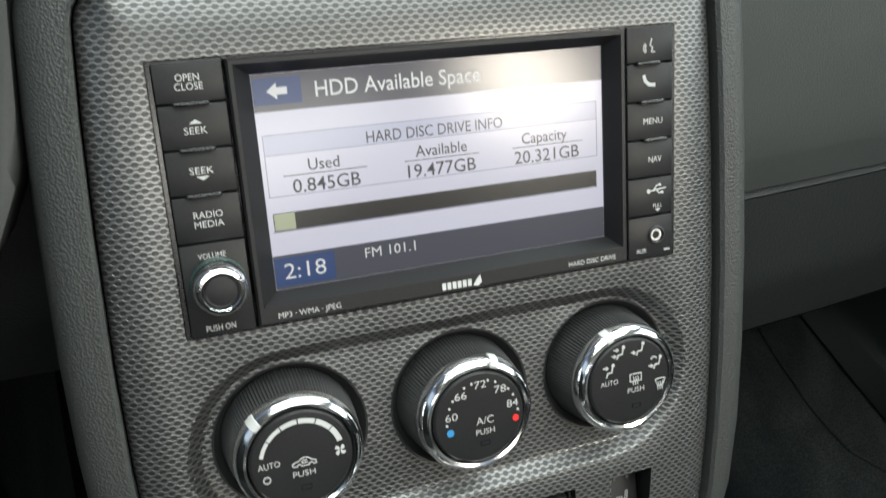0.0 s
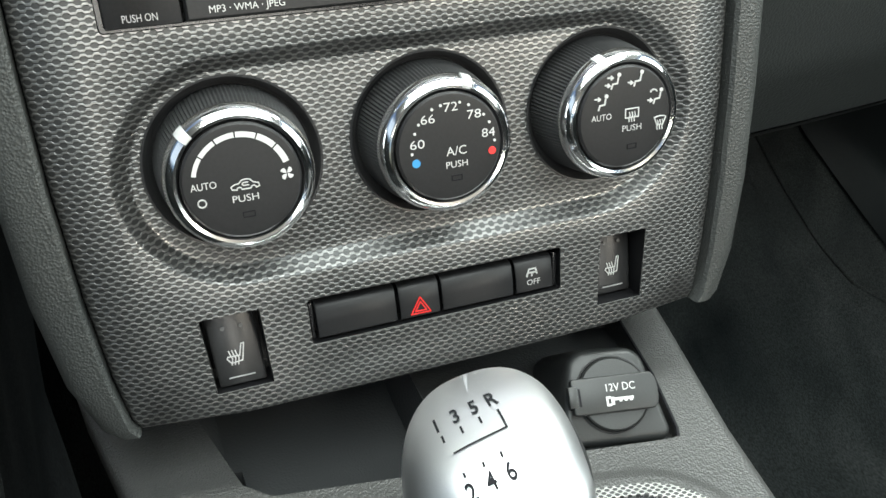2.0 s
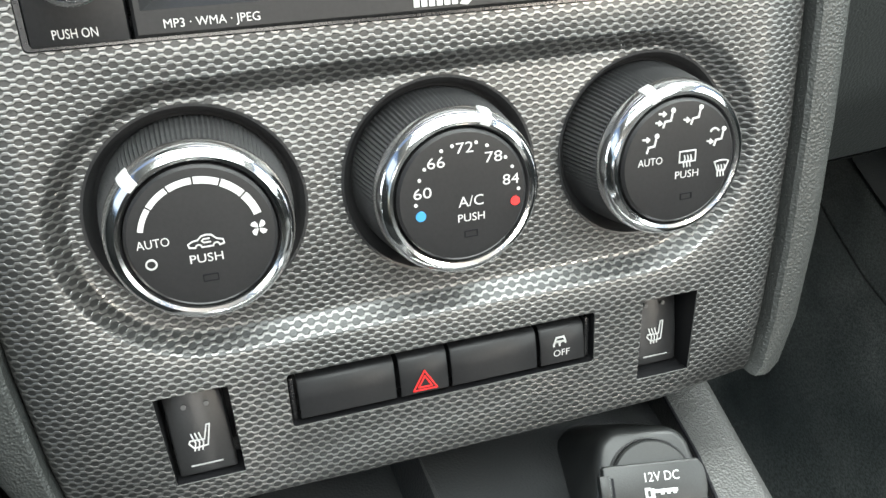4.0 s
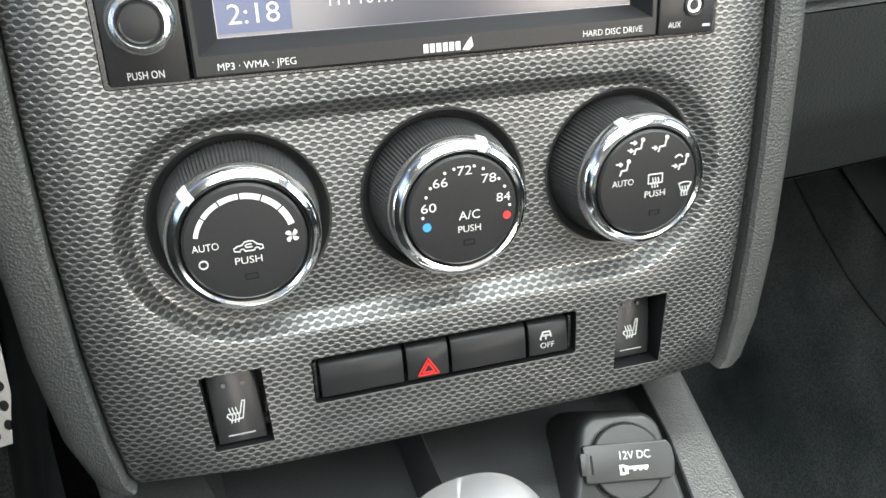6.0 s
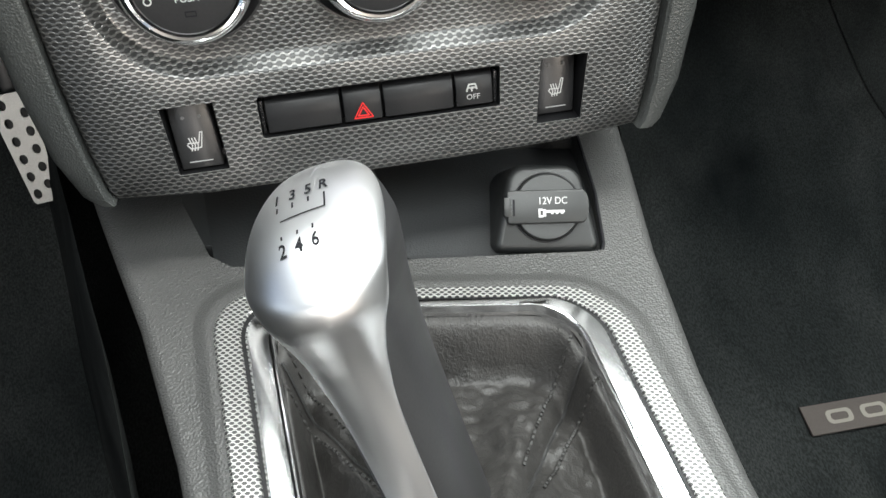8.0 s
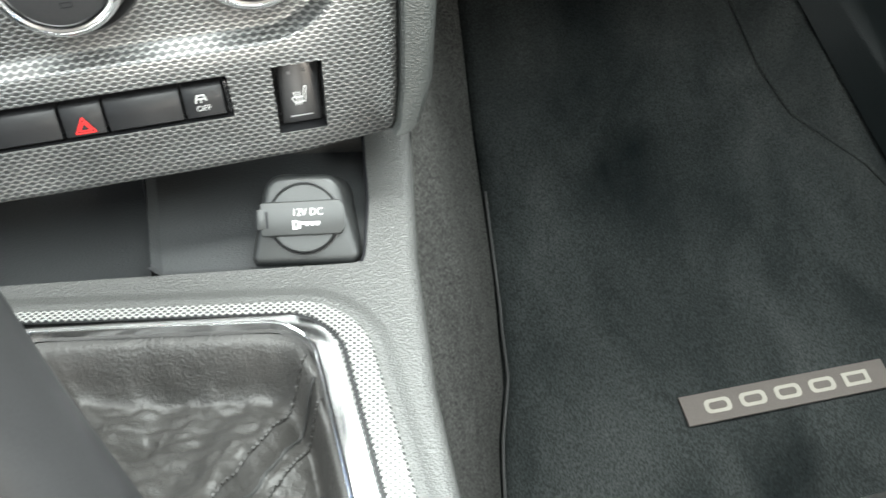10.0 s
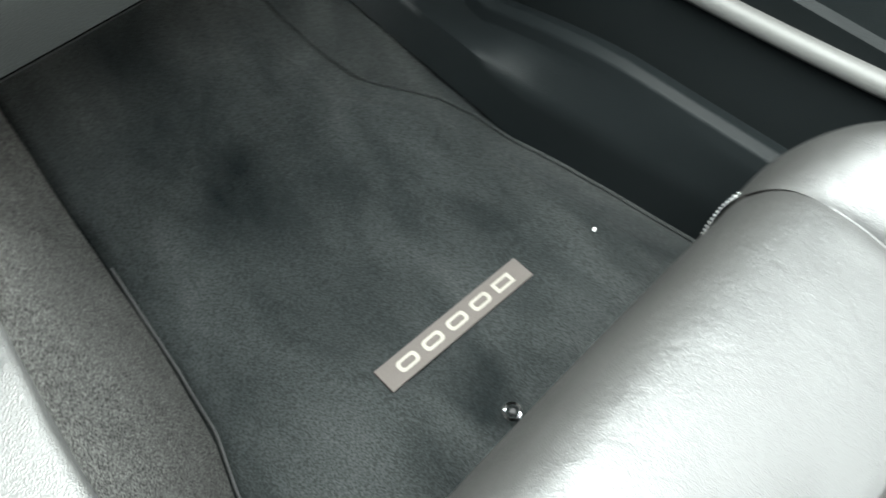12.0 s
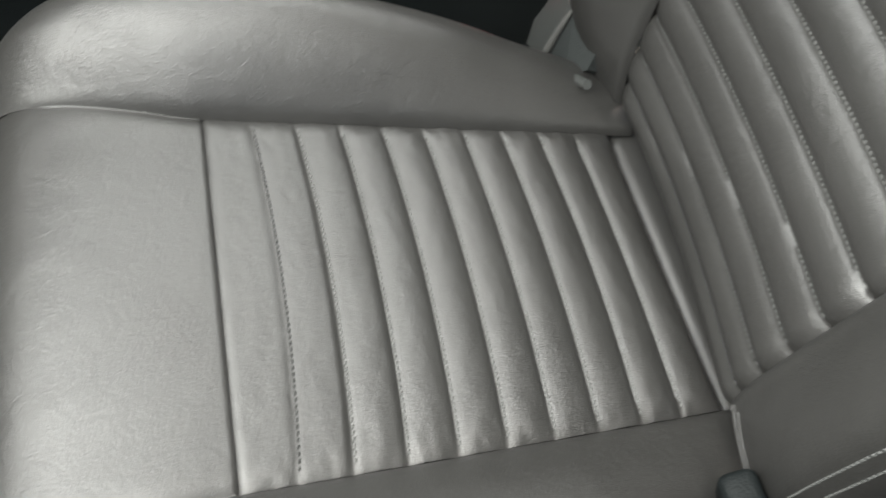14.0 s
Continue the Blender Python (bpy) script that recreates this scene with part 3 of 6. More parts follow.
def passenger_dash(a, b):
    """Soft dash face, rolling under to the knee edge."""
    x = 0.150 + a * 0.72
    prof = [(0.50, 0.835), (0.22, 0.832), (0.155, 0.815), (0.145, 0.77), (0.150, 0.537), (0.156, 0.5085)]
    t = b * (len(prof) - 1)
    i = min(int(t), len(prof) - 2)
    f = t - i
    y = prof[i][0] * (1 - f) + prof[i + 1][0] * f
    z = prof[i][1] * (1 - f) + prof[i + 1][1] * f
    return (x, y + 0.05 * a * a, z + 0.02 * a)


structure("dash_upper_passenger", sheet(passenger_dash, 20, 40), "softdash", "black grained upper dashboard on the passenger side")


def glovebox_face(a, b):
    x = 0.150 + a * 0.66
    prof = [(0.176, 0.5070), (0.164, 0.5065), (0.1575, 0.5005), (0.162, 0.42), (0.178, 0.36), (0.21, 0.330), (0.62, 0.30)]
    t = b * (len(prof) - 1)
    i = min(int(t), len(prof) - 2)
    f = t - i
    return (x, prof[i][0] * (1 - f) + prof[i + 1][0] * f + 0.05 * a * a, prof[i][1] * (1 - f) + prof[i + 1][1] * f + 0.02 * a)


glovebox = thing("glovebox", Matrix.Identity(4), "closed dark plastic glovebox below the dashboard", "glovebox")
part("top_edge", sheet(lambda a, b: glovebox_face(a, b * 0.33), 16, 14), "dashdark", glovebox)
part("lid", sheet(lambda a, b: glovebox_face(a, 0.335 + b * 0.325), 16, 14), "dashdark", glovebox, "closed lid")
part("underside", sheet(lambda a, b: glovebox_face(a, 0.665 + b * 0.335), 16, 14), "dashdark", glovebox)


def driver_dash(a, b):
    x = -0.152 - a * 0.62
    prof = [(0.50, 0.835), (0.22, 0.832), (0.15, 0.81), (0.135, 0.62), (0.16, 0.50), (0.22, 0.42), (0.62, 0.38)]
    t = b * (len(prof) - 1)
    i = min(int(t), len(prof) - 2)
    f = t - i
    return (x, prof[i][0] * (1 - f) + prof[i + 1][0] * f, prof[i][1] * (1 - f) + prof[i + 1][1] * f)


structure("dash_driver", sheet(driver_dash, 10, 36), "dashdark", "black dashboard on the driver side")
structure("dash_centre", box2(-0.165, 0.165, 0.072, 0.22, 0.735, 0.850, 0.010, 4), "dash", "black grained dashboard above the centre stack")
part("side_panel", prism([(-0.1415, 0.31), (-0.1425, 0.2423), (-0.1463, 0.2059), (-0.1487, 0.187), (-0.1510, 0.1800), (-0.1540, 0.1730), (-0.1606, 0.1588), (-0.172, 0.142), (-0.190, 0.128), (-0.22, 0.12), (-0.30, 0.115), (-0.30, 0.31)][::-1], -0.06, -0.0075, 0.004, 3), "smoothdash", dash, "smooth dark panel beside the border")

# ---- head unit ----
unit = thing("head_unit", PANEL, "black car stereo with a lit touch screen and side buttons", "car stereo")
FX0, FX1, FY0, FY1 = -0.1044, 0.1044, 0.1186, 0.2179
part("housing", box2(FX0, FX1, FY0, FY1, -0.03, -0.0095, 0.001), "gloss", unit)
part("frame", band(roundrect(FX0 + 0.0014, FX1 - 0.0014, FY0 + 0.0008, FY1 - 0.0008, 0.001, 3), roundrect(FX0, FX1, FY0, FY1, 0.0012, 3), -0.012, 0.0006), "gloss", unit)
BX0, BX1, BY0, BY1 = -0.0783, 0.0800, 0.1196, 0.2172
SX0, SX1, SY0, SY1 = -0.0695, 0.0732, 0.1302, 0.2107


def rect(x0, x1, y0, y1, z):
    return [(x0, y0, z), (x1, y0, z), (x1, y1, z), (x0, y1, z)]


bez = loft([rect(BX0, BX1, BY0, BY1, -0.004), rect(BX0, BX1, BY0, BY1, 0.0012), rect(BX0 + 0.0008, BX1 - 0.0008, BY0 + 0.0008, BY1 - 0.0008, 0.0020),
            rect(BX0 + 0.0022, BX1 - 0.0022, BY0 + 0.0066, BY1 - 0.0022, 0.0020), rect(SX0 - 0.0002, SX1 + 0.0002, SY0 - 0.0002, SY1 + 0.0002, -0.0052),
            rect(SX0, SX1, SY0, SY1, -0.0075)])
bezel = part("bezel", bez, "button", unit, "charcoal bezel sloping in to the screen", smooth=False)
screen = part("screen", box2(SX0 - 0.001, SX1 + 0.001, SY0 - 0.001, SY1 + 0.001, -0.0085, -0.0062), "scr_white", unit, "lit screen with hard drive information")
SZ = -0.0062


def on_screen(name, x0, x1, y0, y1, mat, lift=0.00012):
    return part(name, box2(x0, x1, y0, y1, SZ, SZ + lift), mat, screen, smooth=False)


def say(text, x, y, size, mat, parent, z, squeeze=0.92, align="CENTER", name="lettering", rot=0.0):
    return part(name, moved(words(text, size, 0.0002, align, squeeze), x, y, z, rot), mat, parent, smooth=False)


SW, SH = SX1 - SX0, SY1 - SY0


def sx(f):
    return SX0 + f * SW


def sy(f):
    return SY1 - f * SH


def spell(text, x0, x1, y0, h, mat, parent, z, bold=-0.004, name="lettering"):
    return part(name, fitted(text, x0, x1, y0, h, z, bold), mat, parent, smooth=False)


on_screen("header_bar", SX0, SX1, 0.1972, SY1, "scr_bar")
on_screen("footer_bar", SX0, SX1, SY0, 0.1434, "scr_bar")
on_screen("back_key", -0.0692, -0.0518, 0.1996, 0.2092, "scr_blue", 0.0002)
part("arrow", prism([(-0.0645, 0.2044), (-0.0608, 0.2014), (-0.0608, 0.2031), (-0.0570, 0.2031), (-0.0570, 0.2057), (-0.0608, 0.2057), (-0.0608, 0.2074)], SZ + 0.0002, SZ + 0.00032), "scr_txt", screen, smooth=False)
spell("HDD Available Space", -0.0467, 0.0188, 0.2012, 0.0060, "scr_txt", screen, SZ + 0.0003, 0.006)
for x0, x1, y0, y1 in ((-0.0680, 0.0706, 0.1886, 0.18885), (-0.0680, 0.0706, 0.1812, 0.18145), (-0.0680, 0.0706, 0.1657, 0.16595), (-0.0680, -0.06775, 0.1657, 0.1888), (0.07035, 0.0706, 0.1657, 0.1888)):
    on_screen("frame_line", x0, x1, y0, y1, "scr_line")
on_screen("title_strip", -0.0677, 0.0703, 0.18145, 0.1886, glow("lit lilac strip", (0.50, 0.50, 0.64), 1.15, 0.19))
spell("HARD DISC DRIVE INFO", -0.0291, 0.0274, 0.1822, 0.0045, "scr_ink", screen, SZ + 0.0002, 0.003)
for head, a0, a1, ay, ah, val, b0, b1, u0, u1 in (("Used", -0.0523, -0.0404, 0.1745, 0.0046, "0.845GB", -0.0588, -0.0328, -0.0619, -0.0296), ("Available", -0.0100, 0.0115, 0.1745, 0.0046, "19.477GB", -0.0136, 0.0150, -0.0146, 0.0168),
                                                ("Capacity", 0.0357, 0.0563, 0.1745, 0.0046, "20.321GB", 0.0322, 0.0618, 0.0314, 0.0636)):
    spell(head, a0, a1, ay, ah, "scr_ink", screen, SZ + 0.0002, 0.002)
    spell(val, b0, b1, 0.1666, 0.0054, "scr_ink", screen, SZ + 0.0002, 0.002)
    on_screen("underline", u0, u1, 0.17305, 0.17335, "scr_ink")
on_screen("usage_bar", -0.0675, 0.0700, 0.1528, 0.1596, "scr_black")
on_screen("bar_edge", -0.0680, 0.0704, 0.1523, 0.1528, "scr_line")
on_screen("used_share", -0.0672, -0.0594, 0.1531, 0.1594, "scr_green", 0.0003)
on_screen("clock_key", -0.0692, -0.0461, 0.1312, 0.1424, "scr_blue", 0.0002)
spell("2:18", -0.0657, -0.0497, 0.1340, 0.0064, "scr_txt", screen, SZ + 0.0003)
spell("FM 101.1", -0.0338, -0.0130, 0.1374, 0.0042, "scr_txt", screen, SZ + 0.0003)
spell("MP3 \u00b7 WMA \u00b7 JPEG", -0.0710, -0.0471, 0.1216, 0.0023, "white", unit, 0.0021)
spell("HARD DISC DRIVE", 0.0513, 0.0740, 0.1217, 0.0022, "white", unit, 0.0021)
# maker's mark as plain shapes
for i in range(6):
    part("mark_bar", box2(-0.0057 + i * 0.0022, -0.0041 + i * 0.0022, 0.1212, 0.1240, 0.0019, 0.0022), "white", unit, "", smooth=False)
part("mark_shape", prism([(0.0076, 0.1212), (0.0098, 0.1208), (0.0114, 0.1222), (0.0108, 0.1252), (0.0094, 0.1238)], 0.0019, 0.0022), "white", unit, "pale plain maker's mark", smooth=False)


def key(x0, x1, y0, y1, label=""):
    return part("button", box2(x0 + 0.0003, x1 - 0.0003, y0 + 0.0003, y1 - 0.0003, -0.008, 0.0014, 0.0006), "button", unit, label)


LROWS = (0.2177, 0.2032, 0.1875, 0.1714, 0.1542)
LEFT_KEYS = ((("OPEN", -0.0954, -0.0875, 0.2108), ("CLOSE", -0.0960, -0.0866, 0.2078)), (("SEEK", -0.0949, -0.0871, 0.1928),), (("SEEK", -0.0951, -0.0869, 0.1789),), (("RADIO", -0.0959, -0.0859, 0.1632), ("MEDIA", -0.0960, -0.0858, 0.1598)))
for i, lines in enumerate(LEFT_KEYS):
    k = key(-0.1030, -0.0792, LROWS[i + 1], LROWS[i])
    for w, x0, x1, y0 in lines:
        spell(w, x0, x1, y0, 0.0025, "white", k, 0.0016)
    if i in (1, 2):
        sgn, ty = (1, 0.1963) if i == 1 else (-1, 0.1780)
        tri = [(-0.0930, ty), (-0.0886, ty), (-0.0908, ty + sgn * 0.0014)]
        part("arrow", prism(tri if sgn > 0 else tri[::-1], 0.0014, 0.0017), "white", k, smooth=False)
    if i < 3:
        part("key_ridge", rbox(0.0124, 0.0017, 0.0046, 0.0008, 3, (-0.0914, LROWS[i + 1], 0.0014)), "gloss", unit)
volume_plate = key(-0.1030, -0.0792, 0.1190, 0.1542)
spell("VOLUME", -0.0965, -0.0868, 0.1484, 0.0022, "white", volume_plate, 0.0016)
spell("PUSH ON", -0.0972, -0.0867, 0.1211, 0.0024, "white", volume_plate, 0.0016)
RROWS = (0.2177, 0.2027, 0.1869, 0.1710, 0.1548, 0.1380)
for i, txt in enumerate((None, None, "MENU", "NAV", None)):
    k = key(0.0806, 0.1032, RROWS[i + 1], RROWS[i])
    if txt:
        x0, x1, y0 = (0.0885, 0.0977, 0.1776) if i == 2 else (0.0909, 0.0973, 0.1613)
        spell(txt, x0, x1, y0, 0.0026, "white", k, 0.0016)
    elif i == 0:
        cx, cy = 0.0918, 0.2097
        part("talk_symbol", strokes([arcpts(0.0012, 120, 240, 6, cx - 0.0012, cy - 0.001), arcpts(0.0020, 120, 240, 6, cx - 0.0012, cy - 0.001),
                                     [(cx + 0.0008, cy + 0.0028), (cx, cy), (cx + 0.0012, cy - 0.0006), (cx + 0.0006, cy - 0.0026), (cx + 0.0022, cy - 0.0026)]], 0.0004, 0.0014, 0.0017), "white", k, smooth=False)
    elif i == 1:
        cx, cy = 0.0914, 0.1953
        part("phone_symbol", strokes([[(cx - 0.0026, cy + 0.0022), (cx - 0.0020, cy + 0.0002), (cx, cy - 0.0014), (cx + 0.0024, cy - 0.0016)]], 0.0014, 0.0014, 0.0017), "white", k, smooth=False)
    else:
        cx, cy = 0.0949, 0.1458
        part("plug_symbol", merge(strokes([[(cx - 0.0036, cy + 0.003), (cx + 0.0046, cy + 0.0038)], [(cx - 0.0016, cy + 0.0032), (cx, cy + 0.0052), (cx + 0.0014, cy + 0.0054)],
                                           [(cx, cy + 0.0033), (cx + 0.0012, cy + 0.0018), (cx + 0.0024, cy + 0.002)]], 0.0004, 0.0014, 0.0017), disc(0.0009, 12, 0.0014, 0.0017, cx - 0.0040, cy + 0.003),
                                  disc(0.0006, 8, 0.0014, 0.0017, cx + 0.0016, cy + 0.0054), disc(0.0006, 8, 0.0014, 0.0017, cx + 0.0028, cy + 0.002)), "white", k, smooth=False)
        spell("PULL", 0.0931, 0.0976, 0.1414, 0.0018, "white", k, 0.0016)
        part("arrow", prism([(cx + 0.0017, 0.1407), (cx + 0.0005, 0.1396), (cx - 0.0007, 0.1407)][::-1], 0.0014, 0.0017), "white", k, smooth=False)
    if i < 3:
        part("key_ridge", rbox(0.0115, 0.0017, 0.0046, 0.0008, 3, (0.0902 + 0.0016 * i, RROWS[i + 1], 0.0014)), "gloss", unit)
aux_plate = key(0.0806, 0.1032, 0.1190, 0.1380)
spell("AUX", 0.0846, 0.0896, 0.1218, 0.0022, "white", aux_plate, 0.0016)
part("small_mark", box2(0.0985, 0.1015, 0.1215, 0.1224, 0.0014, 0.0016), "grey", aux_plate, smooth=False)
part("socket_ring", moved(lathe([(0.0040, 0.0012), (0.0040, 0.0022), (0.0034, 0.0026), (0.0030, 0.0018), (0.0029, -0.001)], 32, False), 0.0945, 0.1292), "satin", aux_plate)
part("socket_sleeve", moved(lathe([(0.0026, 0.0008), (0.0026, 0.0018), (0.0019, 0.0018), (0.0015, 0.001), (0.0014, -0.004)], 32, True), 0.0945, 0.1292), "alu", aux_plate)
part("socket_hole", disc(0.0014, 20, 0.0010, 0.0012, 0.0945, 0.1292), "ink", aux_plate)
vol = part("volume_knob", lathe([(0.0100, 0.0015), (0.0100, 0.0030)] + [(0.0100, 0.0035), (0.0092, 0.0040), (0.0090, 0.0090)], 48, False), "green", unit, "round volume knob with chrome rim", at(-0.0907, 0.1386))
part("chrome_rim", lathe([(0.0092, 0.0060), (0.0095, 0.0095), (0.0092, 0.0116), (0.0081, 0.0128), (0.0069, 0.0129), (0.0062, 0.0121), (0.0060, 0.0105)], 48, False), "chrome", vol)
part("cap", lathe([(0.0061, 0.0095), (0.0060, 0.0116), (0.0052, 0.0124), (0.0035, 0.0127), (0.001, 0.0128)], 48), "button", vol)
ribs = bmesh.new()
for i in range(48):
    a = 2 * math.pi * i / 48
    bmesh.ops.create_cube(ribs, size=1, matrix=Matrix.Rotation(a, 4, "Z") @ at(0.0093, 0, 0.0062) @ Matrix.Diagonal((0.0008, 0.0006, 0.0045, 1)))
part("ribbed_skirt", ribs, "satin", vol, smooth=False)

# ---- climate knobs ----


def figure(x, y, s):
    """Small seated figure symbol made of plain strokes."""
    return merge(disc(0.0011 * s, 12, 0, 0.0003, x + 0.0016 * s, y + 0.0032 * s),
                 strokes([[(x + 0.0012 * s, y + 0.0018 * s), (x + 0.0006 * s, y - 0.0012 * s), (x - 0.0022 * s, y - 0.0014 * s), (x - 0.0030 * s, y - 0.0038 * s)]], 0.00075 * s))


def climate_knob(cx, cy, label, turn):
    k = thing("climate_knob", PANEL @ at(cx, cy), label, "control knob", "climate control knobs")
    n = 120
    rings = []
    for r, z in ((0.0262, -0.029), (0.0268, -0.0105), (0.0264, -0.005), (0.0257, 0.001), (0.0248, 0.0060), (0.0242, 0.0085)):
        rings.append([((r + (0.0003 if i % 2 else -0.0003)) * math.cos(2 * math.pi * i / (2 * n)), (r + (0.0003 if i % 2 else -0.0003)) * math.sin(2 * math.pi * i / (2 * n)), z) for i in range(2 * n)])
    part("ribbed_skirt", loft(rings), "skirt", k, smooth=False)
    part("chrome_ring", lathe([(0.0242, 0.0064), (0.0248, 0.0076), (0.0250, 0.0092), (0.0247, 0.0112), (0.0240, 0.0130), (0.0229, 0.0142), (0.0217, 0.0147), (0.0207, 0.0144), (0.0201, 0.0136), (0.0199, 0.012)], 96, False), "chrome", k)
    face = part("face", lathe([(0.0197, 0.0110), (0.0196, 0.0142), (0.0188, 0.0150), (0.0150, 0.0152), (0.004, 0.0152)], 72), "button", k)
    if turn is not None:
        a = radians(turn)
        outer = [(r + 0.0004, z + 0.0003) for r, z in ((0.0250, 0.0090), (0.0247, 0.0112), (0.0240, 0.0130), (0.0229, 0.0142), (0.0217, 0.0147), (0.0207, 0.0144))]
        rows = [[(r * math.cos(a + s), r * math.sin(a + s), z) for r, z in outer + [(0.0200, 0.0120), (0.0230, 0.0085)]] for s in [-0.072 + 0.024 * i for i in range(7)]]
        part("pointer", loft(rows, True, True), "white", k, "white pointer block")
    return k, face


FZ = 0.0152
fan_knob, fan_face = climate_knob(*KNOBS[0], "black fan speed knob with chrome ring and white scale", 133)
temp_knob, temp_face = climate_knob(*KNOBS[1], "black temperature knob with chrome ring and numbers", 70)
vent_knob, vent_face = climate_knob(*KNOBS[2], "black air direction knob with chrome ring and symbols", 114)
# fan scale: a broken arc, wider towards the fan symbol
for i in range(6):
    a0, a1 = 166 - i * 25.4, 166 - i * 25.4 - 23.4
    w0 = 0.0014 + i * 0.00014
    part("scale_mark", moved(prism(arcpts(0.0154 - w0 / 2, a0, a1, 8) + arcpts(0.0154 + w0 / 2, a1, a0, 8), 0, 0.0003), 0, 0.0003, FZ), "white", fan_face, smooth=False)
BLADE = ((0.0002, 0.0001), (0.0010, -0.0006), (0.0019, -0.0006), (0.0023, 0.0001), (0.0021, 0.0009), (0.0011, 0.0006))
for q in range(4):
    part("fan_blade", moved(prism([(0.0146 + x * math.cos(q * math.pi / 2 + 0.75) - y * math.sin(q * math.pi / 2 + 0.75), 0.0004 + x * math.sin(q * math.pi / 2 + 0.75) + y * math.cos(q * math.pi / 2 + 0.75)) for x, y in BLADE], 0, 0.0003), 0, 0, FZ), "white", fan_face, smooth=False)
spell("AUTO", -0.0166, -0.0084, -0.0008, 0.0025, "white", fan_face, FZ + 0.0002)
spell("PUSH", -0.0041, 0.0044, -0.0068, 0.0025, "white", fan_face, FZ + 0.0002)
part("off_ring", moved(strokes([arcpts(0.0013, 0, 360, 18, -0.0138, -0.0053)], 0.0004), 0, 0, FZ), "white", fan_face, smooth=False)
CARX, CARY = -0.0040, -0.0026
CAR = ((0.0018, 0), (0.0002, 0.0003), (0.0, 0.0012), (0.0012, 0.0019), (0.0026, 0.0021), (0.0036, 0.0031), (0.0050, 0.0033), (0.0062, 0.0031), (0.0074, 0.0019), (0.0090, 0.0014), (0.0092, 0.0003), (0.0080, 0.0))
part("car_symbol", moved(strokes([[(CARX + x, CARY + y) for x, y in CAR], [(CARX + 0.0034, CARY), (CARX + 0.0064, CARY)], arcpts(0.0008, 0, 180, 8, CARX + 0.0026, CARY), arcpts(0.0008, 0, 180, 8, CARX + 0.0072, CARY),
                                  [(CARX + 0.0058, CARY + 0.0012), (CARX + 0.0040, CARY + 0.0012), (CARX + 0.0036, CARY + 0.0017), (CARX + 0.0041, CARY + 0.0022), (CARX + 0.0056, CARY + 0.0022)]], 0.00032), 0, 0, FZ), "white", fan_face, smooth=False)
for f, tx in ((fan_face, 0.0004), (temp_face, 0.0018), (vent_face, 0.0029)):
    part("tell_tale", moved(strokes([[(-0.0019, -0.0123), (0.0019, -0.0123), (0.0019, -0.0105), (-0.0019, -0.0105), (-0.0019, -0.0123)]], 0.0003), tx, 0, FZ), "ink", f, "dark unlit lamp window", smooth=False)
for txt, x0, x1, y0 in (("60", -0.0148, -0.0095, 0.0013), ("66", -0.0103, -0.0052, 0.0096), ("72", -0.0017, 0.0034, 0.0129), ("78", 0.0068, 0.0120, 0.0092), ("84", 0.0120, 0.0170, 0.0018)):
    spell(txt, x0, x1, y0, 0.0033, "white", temp_face, FZ + 0.0002)
for x, y in ((-0.0143, -0.0004), (-0.0128, 0.0067), (-0.0112, 0.0097), (-0.0060, 0.0143), (-0.0028, 0.0153), (0.0043, 0.0155), (0.0075, 0.0142), (0.0130, 0.0100), (0.0150, 0.0070), (0.0168, 0.0001)):
    part("scale_dot", moved(disc(0.0005, 10), x, y, FZ), "white", temp_face, smooth=False)
part("cold_dot", moved(disc(0.0015, 18), -0.0130, -0.0039, FZ), "blue", temp_face, "blue dot", smooth=False)
part("hot_dot", moved(disc(0.0014, 18), 0.0157, -0.0035, FZ), "red", temp_face, "red dot", smooth=False)
spell("A/C", -0.0017, 0.0059, -0.0030, 0.0033, "white", temp_face, FZ + 0.0002)
spell("PUSH", -0.0020, 0.0061, -0.0075, 0.0025, "white", temp_face, FZ + 0.0002)
for x, y, tw in ((-0.0096, 0.0070, 1), (-0.0044, 0.0143, 2), (0.0052, 0.0142, 4), (0.0139, 0.0064, 3)):
    part("air_symbol", moved(figure(x, y, 0.70), 0, 0, FZ), "white", vent_face, smooth=False)
    if tw in (1, 2):
        part("arrow", moved(strokes([[(x - 0.0036, y + 0.0016), (x - 0.0016, y + 0.0014)], [(x - 0.0022, y + 0.0021), (x - 0.0014, y + 0.0014), (x - 0.0022, y + 0.0008)]], 0.0005), 0, 0, FZ), "white", vent_face, smooth=False)
    if tw in (2, 4, 3):
        part("arrow", moved(strokes([[(x - 0.0046, y - 0.0010), (x - 0.0028, y - 0.0014)], [(x - 0.0035, y - 0.0006), (x - 0.0026, y - 0.0014), (x - 0.0036, y - 0.0018)]], 0.0005), 0, 0, FZ), "white", vent_face, smooth=False)
    if tw == 3:
        part("arc_mark", moved(strokes([arcpts(0.0016, 30, 150, 6, x - 0.0022, y + 0.0012)], 0.0005), 0, 0, FZ), "white", vent_face, smooth=False)
spell("AUTO", -0.0146, -0.0062, 0.0003, 0.0024, "white", vent_face, FZ + 0.0002)
spell("PUSH", -0.0014, 0.0068, -0.0053, 0.0025, "white", vent_face, FZ + 0.0002)


